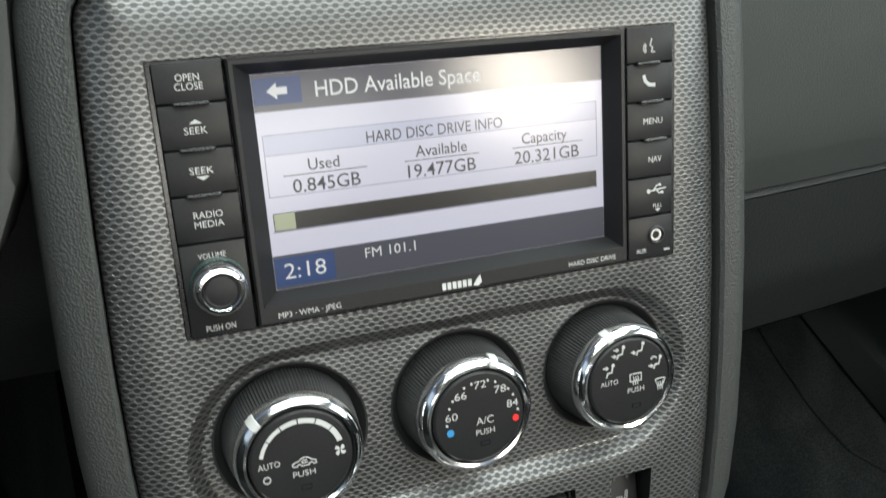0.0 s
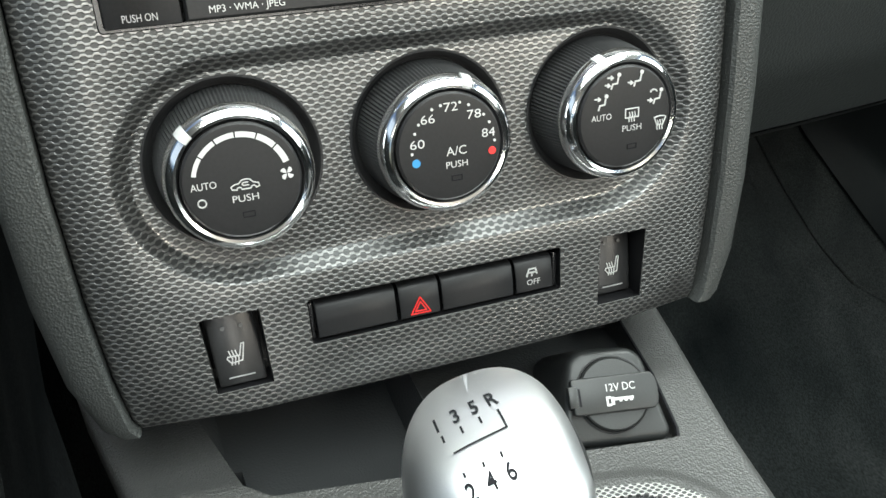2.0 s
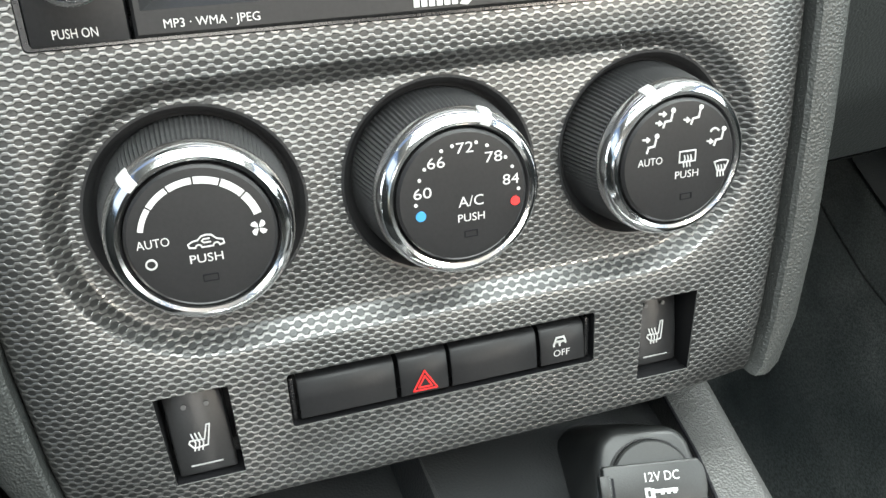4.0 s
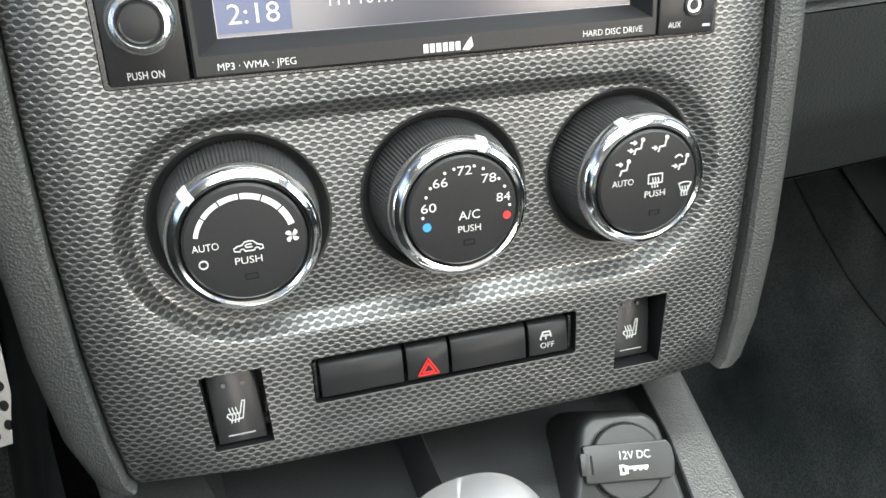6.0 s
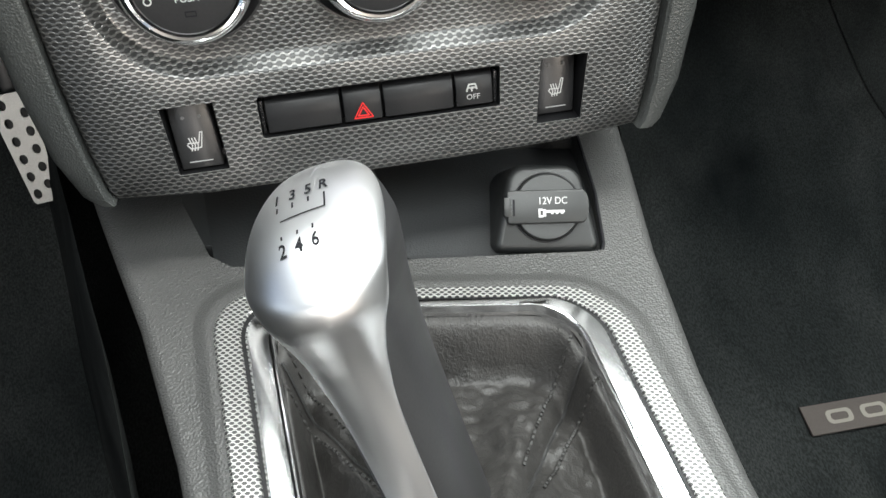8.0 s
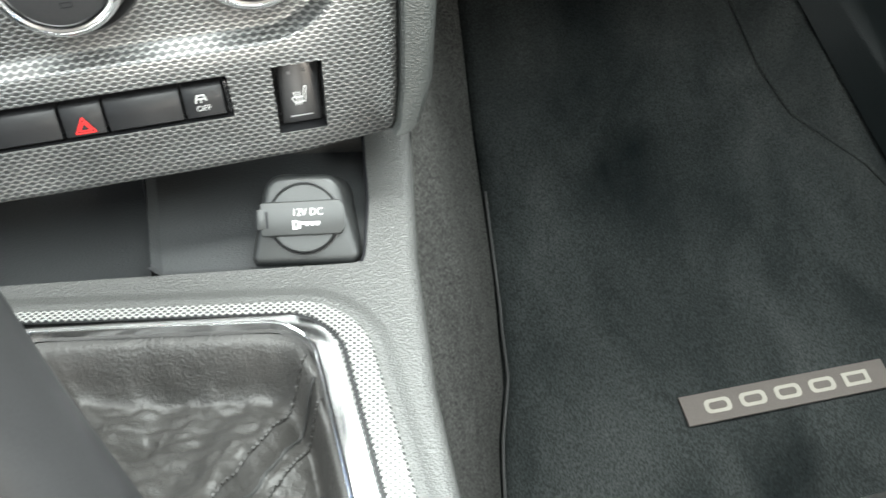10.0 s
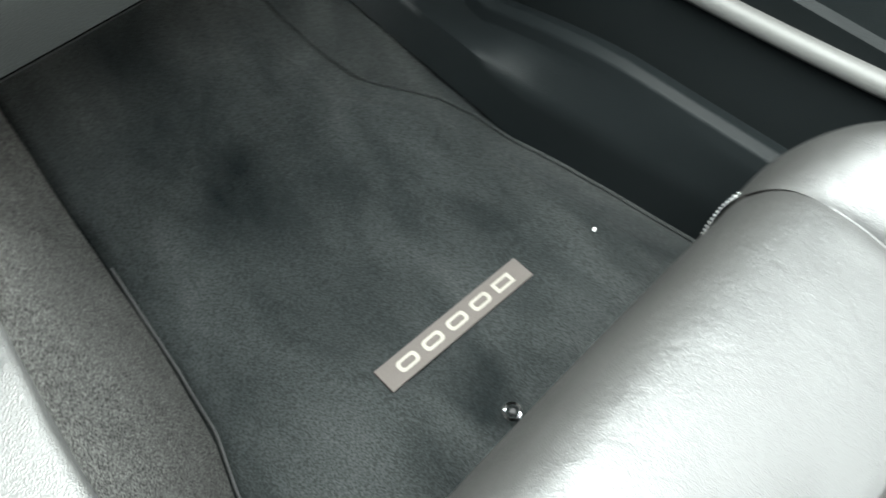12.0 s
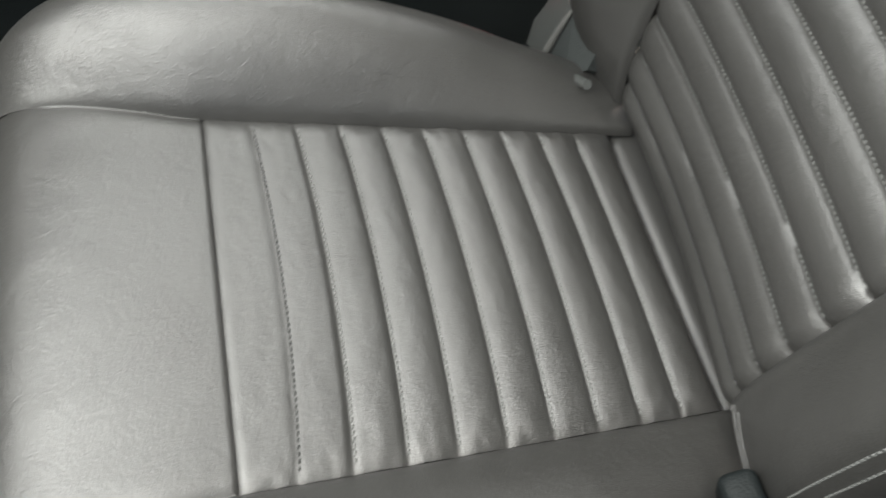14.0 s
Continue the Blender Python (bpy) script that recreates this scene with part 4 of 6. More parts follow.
def screen_symbol(x, y, curved):
    top = arcpts(0.0074, 70, 110, 6, x, y - 0.0050) if curved else [(x + 0.0028, y + 0.0022), (x - 0.0028, y + 0.0022)]
    low = [(x - 0.0013, y - 0.0010), (x + 0.0013, y - 0.0010)] if curved else [(x - 0.0028, y - 0.0012), (x + 0.0028, y - 0.0012)]
    lines = [top + low + [top[0]]]
    for d in (-0.0011, 0, 0.0011):
        lines.append([(x + d, y + 0.0008), (x + d + 0.0003, y - 0.0004), (x + d - 0.0002, y - 0.0016), (x + d, y - 0.0028)])
    return strokes(lines, 0.00034)


part("rear_screen_symbol", moved(screen_symbol(0.0026, 0.0010, False), 0, 0, FZ), "white", vent_face, smooth=False)
part("front_screen_symbol", moved(screen_symbol(0.0150, -0.0038, True), 0, 0, FZ), "white", vent_face, smooth=False)

# ---- switches under the knobs ----
bank = thing("switch_bank", PANEL, "row of black push buttons with red hazard triangle", "switch row")
part("well", box2(-0.0533, 0.0523, -0.0041, 0.0148, -0.020, -0.0085), "wall", bank)
for x0, x1 in ((-0.0508, -0.0186), (-0.0176, -0.0006), (0.0002, 0.0316), (0.0324, 0.0496)):
    prof = []
    for y, z in ((-0.0036, -0.012), (-0.0034, -0.0030), (-0.0022, -0.0012), (0.004, -0.0016), (0.0098, -0.0028), (0.0112, -0.0045), (0.0113, -0.012)):
        prof.append([(x0 + 0.0003, y, z), (x0 + 0.0008, y, z + 0.0004), (x1 - 0.0008, y, z + 0.0004), (x1 - 0.0003, y, z)])
    b = part("button", loft(prof, closed=False), "button", bank, angle=50)
    if x0 == -0.0176:
        cx, cy = -0.0091, 0.0014
        for rr, nm in ((0.0047, "triangle"), (0.0027, "triangle")):
            part(nm, moved(strokes([[(cx + rr * math.cos(radians(q)), cy - 0.0002 + rr * math.sin(radians(q))) for q in (90, 210, 330, 90)]], 0.0005), 0, 0, -0.0009), "red", b, "red hazard triangle", smooth=False)
    if x0 == 0.0324:
        spell("OFF", 0.0374, 0.0434, 0.0004, 0.0026, "white", b, -0.0008)
        part("skid_symbol", moved(merge(strokes([[(0.0396, 0.0068), (0.0424, 0.0068), (0.0430, 0.0052), (0.0390, 0.0052), (0.0396, 0.0068)], arcpts(0.0012, 200, 20, 6, 0.0398, 0.0040), arcpts(0.0012, 200, 20, 6, 0.0420, 0.0040)], 0.0006)), -0.0010, 0.0006, -0.0014), "white", b, smooth=False)
for x0, x1 in ((-0.0530, -0.0514), (0.0502, 0.0520)):
    part("end_strip", box2(x0, x1, -0.0036, 0.0118, -0.012, -0.0030, 0.0006), "gloss", bank)


def seat_switch(sg, label, sink):
    s = thing("seat_heater_switch", PANEL, label, "rocker switch", "seat heater switches")
    cx = sg * 0.0818
    part("well", box2(cx - 0.0106, cx + 0.0106, -0.0160, 0.0152, -0.034, -0.020), "wall", s)
    prof = []
    w = 0.0088

    def top(y):
        return sink + (-0.0010 - 0.0052 * ((y + 0.0145) / 0.028) ** 1.3 if y > -0.0145 else -0.0012)

    for y in (-0.0156, -0.0150, -0.0143, -0.011, -0.006, -0.001, 0.004, 0.009, 0.0125, 0.0138):
        z = top(y) - (0.008 if y in (-0.0156, 0.0138) else 0)
        lean = sg * 0.0008 * (y / 0.0155)
        prof.append([(cx + lean - w, y, z - 0.006), (cx + lean - w, y, z - 0.0006), (cx + lean - w + 0.0006, y, z), (cx + lean + w - 0.0006, y, z), (cx + lean + w, y, z - 0.0006), (cx + lean + w, y, z - 0.006)])
    r = part("rocker", loft(prof, closed=False), "rocker", s, angle=60)
    base = at(cx - 0.0004, -0.0030, top(-0.0030) + 0.0003) @ Matrix.Rotation(radians(-12), 4, "X")
    part("seat_symbol", strokes([[(0.0036, 0.0040), (0.0026, 0.0040), (0.0014, -0.0006), (-0.0030, -0.0004), (-0.0034, -0.0012), (-0.0020, -0.0030), (0.0022, -0.0026), (0.0036, 0.0040)]] +
                                [[(-0.0024 + d, 0.0018), (-0.0020 + d, 0.0002), (-0.0014 + d, -0.0014), (-0.0020 + d, -0.0038)] for d in (0, 0.0012, 0.0024)], 0.0004, 0, 0.0003), "white", r, "white seat heating symbol", base, smooth=False)
    for d in (-0.0035, 0.0034):
        part("lamp_dot", disc(0.0008, 12, 0, 0.0003), "dim", r, "unlit lamp", at(cx + d, 0.0078, top(0.0078) + 0.0007) @ Matrix.Rotation(radians(-13), 4, "X"), smooth=False)
    part("grip_line", strokes([[(-0.0048, 0), (0.0048, 0)]], 0.0004), "grey", r, "", at(cx - sg * 0.0006, -0.0118, top(-0.0118) + 0.0002), smooth=False)
    return s


seat_switch(-1, "black rocker switch with white heated seat symbol, driver side", -0.0015)
seat_switch(1, "black rocker switch with white heated seat symbol, passenger side", -0.0055)

# ---- centre console ----
DECK = at(0, -0.05, 0.3885) @ Matrix.Rotation(radians(-5.0), 4, "X")  # x across, y forward, z up; deck plane z = 0
SKEW = 0.2


def skew(bm):
    """The console turns a little towards the driver."""
    for v in bm.verts:
        v.co.x, v.co.y = v.co.x - 0.05 * v.co.y, v.co.y - SKEW * v.co.x
    return bm


def half_width(y):
    rows = ((-0.42, 0.100), (-0.12, 0.1065), (-0.07, 0.111), (0.0, 0.1225), (0.07, 0.139), (0.12, 0.150))
    for (a, p), (b, q) in zip(rows, rows[1:]):
        if y <= b:
            return p + (q - p) * (y - a) / (b - a)
    return rows[-1][1]


def deck_mesh():
    """Console top with the tray and the boot opening left free, a soft swell round the boot, rolled edges."""
    pts, edges, z = [], [], []

    def loop(p, h):
        s = len(pts)
        pts.extend(p)
        z.extend([h] * len(p))
        edges.extend((s + i, s + (i + 1) % len(p)) for i in range(len(p)))

    ys = [0.12, 0.095, 0.07, 0.045, 0.02, 0.0, -0.02, -0.045, -0.07, -0.095, -0.12, -0.17, -0.22, -0.32, -0.42]

    def side(d):
        r = []
        for y in ys:
            # undo the turn on the outer edges, which run straight
            h = half_width(y) - d
            r.append((h, y + SKEW * h * 0.9))
        l = []
        for y in ys:
            h = half_width(y) - d
            l.append((-h, y - SKEW * h * 0.9))
        return r + l[::-1]

    loop(side(0.0), -0.0045)
    loop(side(0.0014), -0.0018)
    loop(side(0.0045), -0.0002)
    loop(side(0.0060), 0.0)
    tray = TRAY
    loop(tray, 0.0)
    loop(roundrect(-0.0815, 0.0815, -0.30, -0.016, 0.022, 8), 0.002)
    loop(roundrect(-0.1010, 0.1010, -0.33, 0.0060, 0.034, 8), 0.0)
    loop(roundrect(-0.0985, 0.0985, -0.325, 0.0035, 0.032, 8), 0.0006)
    loop(roundrect(-0.0955, 0.0955, -0.32, 0.0005, 0.030, 8), 0.0026)
    loop(roundrect(-0.0925, 0.0925, -0.315, -0.0030, 0.028, 8), 0.0034)
    vs, es, fs, ov, oe, of = delaunay_2d_cdt([Vector(p) for p in pts], edges, [], 1, 1e-7)
    bm = bmesh.new()
    made = [bm.verts.new((v.x, v.y, z[ov[i][0]] if ov[i] else 0.0)) for i, v in enumerate(vs)]
    for f in fs:
        c = sum((vs[i] for i in f), Vector((0, 0))) / len(f)
        if inside(c, tray) or inside(c, roundrect(-0.0815, 0.0815, -0.30, -0.016, 0.022, 8)):
            continue
        bm.faces.new([made[i] for i in f])
    bmesh.ops.recalc_face_normals(bm, faces=bm.faces)
    rim = [e for e in bm.edges if len(e.link_faces) == 1]
    ret = bmesh.ops.extrude_edge_only(bm, edges=rim)
    for v in ret["geom"]:
        if isinstance(v, bmesh.types.BMVert):
            v.co.z -= 0.030 if abs(v.co.x) > 0.099 else 0.012
    return skew(bm)


TRAY = [(-0.1065, 0.115), (-0.0985, 0.058), (-0.088, 0.020), (-0.078, 0.0125), (0.025, 0.0165), (0.0915, 0.0190), (0.0965, 0.0200), (0.0990, 0.0250), (0.1085, 0.06), (0.118, 0.115)]


def inside(p, poly):
    hit = False
    n = len(poly)
    for i in range(n):
        (xa, ya), (xb, yb) = poly[i], poly[(i + 1) % n]
        if (ya > p.y) != (yb > p.y) and p.x < (xb - xa) * (p.y - ya) / (yb - ya) + xa:
            hit = not hit
    return hit


console = thing("centre_console", DECK, "grey plastic centre console with open tray", "console")
part("deck", deck_mesh(), "deck", console, angle=40)


def tray_front(x):
    """How far the front edge of the tray runs ahead of the well's plain outline."""
    return 0.0016 + 0.0388 * (min(x, 0.05) + 0.078)


def tray_fn(a, b):
    """Deep well on the driver side of the divider."""
    x = -0.1065 + 0.107 * a
    prof = [(0.0105, 0.0), (0.0110, -0.006), (0.0150, -0.026), (0.03, -0.034), (0.09, -0.030), (0.12, -0.02), (0.128, 0.03)]
    t = b * (len(prof) - 1)
    i = min(int(t), len(prof) - 2)
    f = t - i
    z = prof[i][1] * (1 - f) + prof[i + 1][1] * f
    wall = max(0.0, 1 - a / 0.16) ** 1.5 * 0.032 + max(0.0, 1 - (1 - a) / 0.05) * 0.028
    return (x + (0.02 * (1 - a) ** 6 if b < 0.5 else 0), prof[i][0] * (1 - f) + prof[i + 1][0] * f + tray_front(x) * (1 - b), min(z + wall, max(z, -0.001)))


part("tray", skew(sheet(tray_fn, 40, 40)), "tray", console, "empty black storage tray")


def shelf_fn(a, b):
    """Shallow dish between the well and the socket pod."""
    x = 0.0005 + 0.117 * a
    y = 0.0105 + 0.112 * b + tray_front(x) * (1 - b)
    z = -0.0075 * min(1, b * 14) - 0.010 * b
    z += 0.0065 * max(0, 1 - a / 0.035)
    return (x, y, z)


part("shelf", skew(sheet(shelf_fn, 30, 30)), "tray", console, "shallow dark shelf beside the tray")
part("groove", skew(tube([(0.0965, 0.0200, -0.0004), (0.0990, 0.0250, -0.0004), (0.1085, 0.06, -0.0004), (0.118, 0.115, -0.0004)], 0.0009, 6)), "ink", console, "dark joint line")
# plug pod: a sloping block with the socket
POD = at(0.0712, -0.0262, 0.3972) @ Matrix.Rotation(radians(-9.6), 4, "Z") @ Matrix.Rotation(radians(35), 4, "X") @ at(0.0020, 0.0010)  # z out of the slope
socket = thing("power_socket", POD, "round black 12 volt socket with closed cap in the tray", "power socket")


def rounded(corners, inset=0.0, n=8):
    """Polygon with rounded corners; corners are (x, y, radius), anticlockwise; inset draws it in evenly."""
    pts = []
    for i, (x, y, r) in enumerate(corners):
        p = Vector((x, y))
        u = (Vector(corners[i - 1][:2]) - p).normalized()
        v = (Vector(corners[(i + 1) % len(corners)][:2]) - p).normalized()
        half = u.angle(v) / 2
        c = p + (u + v).normalized() * (r / math.sin(half))
        a0 = (p + u * (r / math.tan(half)) - c)
        a1 = (p + v * (r / math.tan(half)) - c)
        for k in range(n + 1):
            d = a0.lerp(a1, k / n).normalized() * (r - inset)
            pts.append((c.x + d.x, c.y + d.y))
    return pts


pod_o = [(-0.0262, -0.0205, 0.0036), (0.0262, -0.0222, 0.0045), (0.0162, 0.0200, 0.0095), (-0.0172, 0.0215, 0.0095)]
part("pod", loft([[(x, y, z) for x, y in rounded(pod_o, d)] for d, z in ((-0.004, -0.05), (-0.0006, -0.0060), (0.0, -0.0032), (0.0007, -0.0013), (0.0018, -0.0004), (0.0032, 0.0))], False, True), "podplastic", socket, "sloping charcoal pod", angle=60)
part("collar", lathe([(0.0172, -0.001), (0.0172, 0.0006), (0.0166, 0.0010), (0.0160, 0.0004)], 56, False), "satin", socket)
cap = part("cap", lathe([(0.0162, -0.002), (0.0161, 0.0024), (0.0154, 0.0032), (0.004, 0.0034)], 56), "podplastic", socket)
strap_o = [(-0.0200, -0.0072), (-0.0188, -0.0080)] + [(0.0168 + 0.0026 * math.cos(radians(a)), 0.0080 * math.sin(radians(a))) for a in range(-90, 91, 15)] + [(-0.0188, 0.0080), (-0.0200, 0.0072)]
strap = part("strap", prism(strap_o, 0.0028, 0.0056, 0.0008, 3), "podplastic", socket, "flat cap tab with white print")
part("slot", box2(-0.0172, -0.0163, -0.0042, 0.0036, 0.0054, 0.00575), "ink", strap, "narrow dark slot", smooth=False)
part("hinge", box2(-0.0216, -0.0176, -0.0046, 0.0048, 0.002, 0.0060, 0.0008), "podplastic", socket)
say("12V DC", 0.0020, 0.0026, 0.0048, "white", strap, 0.0057, 0.9)
part("key_symbol", merge(box2(-0.0050, -0.0041, -0.0052, -0.0010, 0.0056, 0.0059), box2(-0.0041, -0.0028, -0.0020, -0.0010, 0.0056, 0.0059), box2(-0.0041, -0.0028, -0.0052, -0.0042, 0.0056, 0.0059), box2(-0.0028, -0.0014, -0.0048, -0.0014, 0.0056, 0.0059), box2(-0.0014, 0.0076, -0.0030, -0.0018, 0.0056, 0.0059),
                         *[box2(0.0010 + i * 0.0024, 0.0022 + i * 0.0024, -0.0037, -0.0030, 0.0056, 0.0059) for i in range(3)]), "white", strap, smooth=False)


def ring_profile(rows):
    """Rounded rectangle loft open towards the rear."""
    return skew(loft([[(x, y, z) for x, y in roundrect(-hw, hw, -0.34, yy, rr, 10)] for hw, yy, rr, z in rows]))


surround = thing("shifter_surround", DECK, "silver mesh and chrome frame around the gear lever boot", "trim frame")
part("mesh_band", ring_profile(((0.0905, -0.0055, 0.0275, 0.0012), (0.0902, -0.0058, 0.0272, 0.0042), (0.0890, -0.0068, 0.0266, 0.0054), (0.0794, -0.0119, 0.0230, 0.0056), (0.0789, -0.0122, 0.0227, 0.0051), (0.0787, -0.0123, 0.0226, 0.0045))), "ringweave", surround, "silver mesh band")
part("joint", ring_profile(((0.0788, -0.0122, 0.0227, 0.0044), (0.0766, -0.0139, 0.0214, 0.0044))), "wall", surround, "dark joint line")
part("chrome_band", ring_profile(((0.0770, -0.0136, 0.0218, 0.0020), (0.0768, -0.0138, 0.0216, 0.0052), (0.0757, -0.0145, 0.0209, 0.0063), (0.0715, -0.0167, 0.0197, 0.0069), (0.0674, -0.0187, 0.0185, 0.0071), (0.0668, -0.0190, 0.0183, 0.0078), (0.0662, -0.0194, 0.0180, 0.0082), (0.0655, -0.0199, 0.0176, 0.0080), (0.0647, -0.0205, 0.0172, 0.0068), (0.0643, -0.0208, 0.0170, -0.006))), "chrome", surround, "polished chrome band")


# ---- gear lever and boot ----
SEAMS = ((0.105, 1), (0.395, -1))


def boot_fn(a, b):
    """Leather boot: rectangular at the frame, hanging, then gathered with folds up the lever."""
    ang = 2 * math.pi * a
    n = 9.0 * (1 - b) ** 2 + 2.0
    c, s = math.cos(ang), math.sin(ang)
    k = (abs(c) ** n + abs(s) ** n) ** (-1 / n)
    sh = (1 - b) ** 0.9
    hw, hh = 0.0650 * sh + 0.019 * b, 0.0985 * sh + 0.019 * b
    cx, cy = -0.008 * b, -0.1192 - 0.026 * b
    x, y = cx + hw * k * c, cy + hh * k * s
    k2 = min(1.0, max(0.0, (b - 0.03) / 0.22))
    z = 0.0012 - 0.027 * k2 * k2 * (3 - 2 * k2) + 0.062 * b ** 1.8
    w = math.sin(math.pi * min(1.0, b)) ** 1.2
    fold = 0.6 * math.sin(ang * 6 + 2.2 * b + 0.6) + 0.4 * math.sin(ang * 11 - 6 * b + 1)
    z += 0.0075 * fold * w * min(1, b * 1.4)
    for a0, dirn in SEAMS:
        # welt: a raised strip either side of a sunk seam
        d = abs((a - a0 - dirn * 0.02 * b) * 0.33 * (1 - 0.65 * b))
        z += (0.0036 * math.exp(-((d - 0.0042) / 0.0028) ** 2) - 0.0024 * math.exp(-(d / 0.0011) ** 2)) * min(1.0, b * 12)
    p = Vector((x * 38, y * 38, 0.7))
    z += 0.0040 * w * ((1 - abs(noise.noise(p * 0.8 + Vector((3, 1, 0))))) ** 4 - 0.4) - 0.0015 * w * (1 - abs(noise.noise(p * 1.9))) ** 6
    z += 0.0045 * w * noise.noise(p) + 0.0030 * w * noise.noise(p * 2.3) + 0.0011 * w * noise.noise(p * 5.5) + 0.0012 * w * noise.noise(Vector((x * 120, y * 360, 2)))
    return Vector((x - 0.05 * y, y - SKEW * x, z))


boot = thing("shift_boot", DECK, "wrinkled black leather gear lever boot with stitched seams", "shift boot")
part("leather", sheet(boot_fn, 360, 80), "boot", boot, angle=80)
for a0, dirn in SEAMS:
    seam_pts = []
    for i in range(33):
        b = 0.02 + 0.8 * i / 32
        a = a0 + dirn * 0.02 * b
        seam_pts.append(Vector(boot_fn(a, b)) + Vector((-0.0005 * dirn, 0, 0.0008)))
    part("seam", tube(seam_pts, 0.0007, 6), "darkthread", boot)
    st = []
    for side in (-0.0125, 0.0125):
        for i in range(26):
            b = 0.03 + 0.72 * i / 26
            p, q = Vector(boot_fn(a0 + side * (1 + b * 0.5) + dirn * 0.02 * b, b)), Vector(boot_fn(a0 + side * (1 + b * 0.5) + dirn * 0.02 * (b + 0.016), b + 0.016))
            st.append(tube([p + Vector((0, 0, 0.0007)), (p + q) / 2 + Vector((0, 0, 0.0012)), q + Vector((0, 0, 0.0007))], 0.0008, 5))
    part("stitching", merge(*st), "bootthread", boot)

lever = thing("gear_lever", Matrix.Identity(4), "satin aluminium and black manual gear lever leaning to one side", "gear lever")
KN = Vector((-0.0406, -0.1280, 0.5338))
FOOT = Vector((-0.0067, -0.194, 0.410))
axis = (KN - FOOT).normalized()


def spine(f):
    """From foot (0) to crown (1)."""
    return FOOT.lerp(KN + axis * 0.018, f)


# the body is deep from front to rear; NRM points out of its silver face
FACING = Vector((-0.04, -0.86, 0.50))
FACING = (FACING - axis * FACING.dot(axis)).normalized()
ACROSS = axis.cross(FACING).normalized()
NRM = (FACING * math.cos(radians(15)) - ACROSS * math.sin(radians(15))).normalized()
SID = axis.cross(NRM).normalized()
# height, half width, silver face, rear face, silver from, silver to (degrees round the section)
BODY = ((0.0, 0.0150, 0.0122, -0.034, -30, 27), (0.3, 0.0150, 0.0122, -0.034, -30, 27), (0.55, 0.0153, 0.0130, -0.035, -36, 30), (0.665, 0.0163, 0.0155, -0.036, -50, 38), (0.722, 0.0175, 0.0180, -0.036, -62, 45),
        (0.757, 0.0186, 0.0201, -0.036, -70, 51), (0.783, 0.0196, 0.0218, -0.036, -78, 57), (0.811, 0.0204, 0.0230, -0.036, -86, 61), (0.845, 0.0211, 0.0222, -0.036, -90, 65), (0.870, 0.0202, 0.0184, -0.0358, -100, 76),
        (0.896, 0.0187, 0.0126, -0.0350, -118, 96), (0.918, 0.0162, 0.0054, -0.0335, -140, 124), (0.934, 0.0124, -0.0033, -0.031, -180, 180), (0.943, 0.0072, -0.0110, -0.025, -180, 180), (0.946, 0.0003, -0.0172, -0.0178, -180, 180))


def spline(pts, t):
    """Smooth value along rows of numbers, t from 0 to 1."""
    n = len(pts) - 1
    t = min(max(t, 0), 1) * n
    i = min(int(t), n - 1)
    f = t - i
    p0, p1, p2, p3 = (np.array(pts[min(max(j, 0), n)], float) for j in (i - 1, i, i + 1, i + 2))
    return 0.5 * ((2 * p1) + (p2 - p0) * f + (2 * p0 - 5 * p1 + 4 * p2 - p3) * f * f + (3 * p1 - p0 - 3 * p2 + p3) * f ** 3)


def section(row, a, grow=0.0):
    """Point of the section at angle a, measured from the silver face."""
    f, w, front, rear, _, _ = row
    c, h = (front + rear) / 2, (front - rear) / 2
    ca, sa = math.cos(a), math.sin(a)
    k = (abs(ca) ** 2.3 + abs(sa) ** 2.3) ** (-1 / 2.3)
    return spine(f) + NRM * (c + (h + grow) * k * ca) + SID * ((w + grow) * k * sa)


FINE = [spline(BODY, i / 84) for i in range(85)]


def lever_mesh():
    rings = []
    for row in FINE:
        lo, hi = radians(row[4]), radians(row[5])
        lo, hi = max(lo, -math.pi), min(hi, math.pi)
        tuck = 0.0 if hi - lo > 5.6 else 1.0
        ring = [section(row, lo - 0.01 * tuck, 0.0003 - 0.0009 * tuck)]
        ring += [section(row, lo + (hi - lo) * i / 56, 0.0003 if 0 < i < 56 else 0.0003 - 0.0003 * tuck) for i in range(57)]
        ring.append(section(row, hi + 0.01 * tuck, 0.0003 - 0.0009 * tuck))
        rings.append(ring)
    tip = sum(rings[-1], Vector()) / len(rings[-1])
    rings.append([tip + (p - tip) * 0.02 for p in rings[-1]])
    return loft(rings, closed=False)


part("grip", lever_mesh(), "alu", lever, "satin aluminium grip and knob", angle=70)
part("rear_spine", loft([[section(row, 2 * math.pi * i / 64, -0.0004) for i in range(64)] for row in FINE[:72]], False, True), "satin", lever, "black plastic spine", angle=60)
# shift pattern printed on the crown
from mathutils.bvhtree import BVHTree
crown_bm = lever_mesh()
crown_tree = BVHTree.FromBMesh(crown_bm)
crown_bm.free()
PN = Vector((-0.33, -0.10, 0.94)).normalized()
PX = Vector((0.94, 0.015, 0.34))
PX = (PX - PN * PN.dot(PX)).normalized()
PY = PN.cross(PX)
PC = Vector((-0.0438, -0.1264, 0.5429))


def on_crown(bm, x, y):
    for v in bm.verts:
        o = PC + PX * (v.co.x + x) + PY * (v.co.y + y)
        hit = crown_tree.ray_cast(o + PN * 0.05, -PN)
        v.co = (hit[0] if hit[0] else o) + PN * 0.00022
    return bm


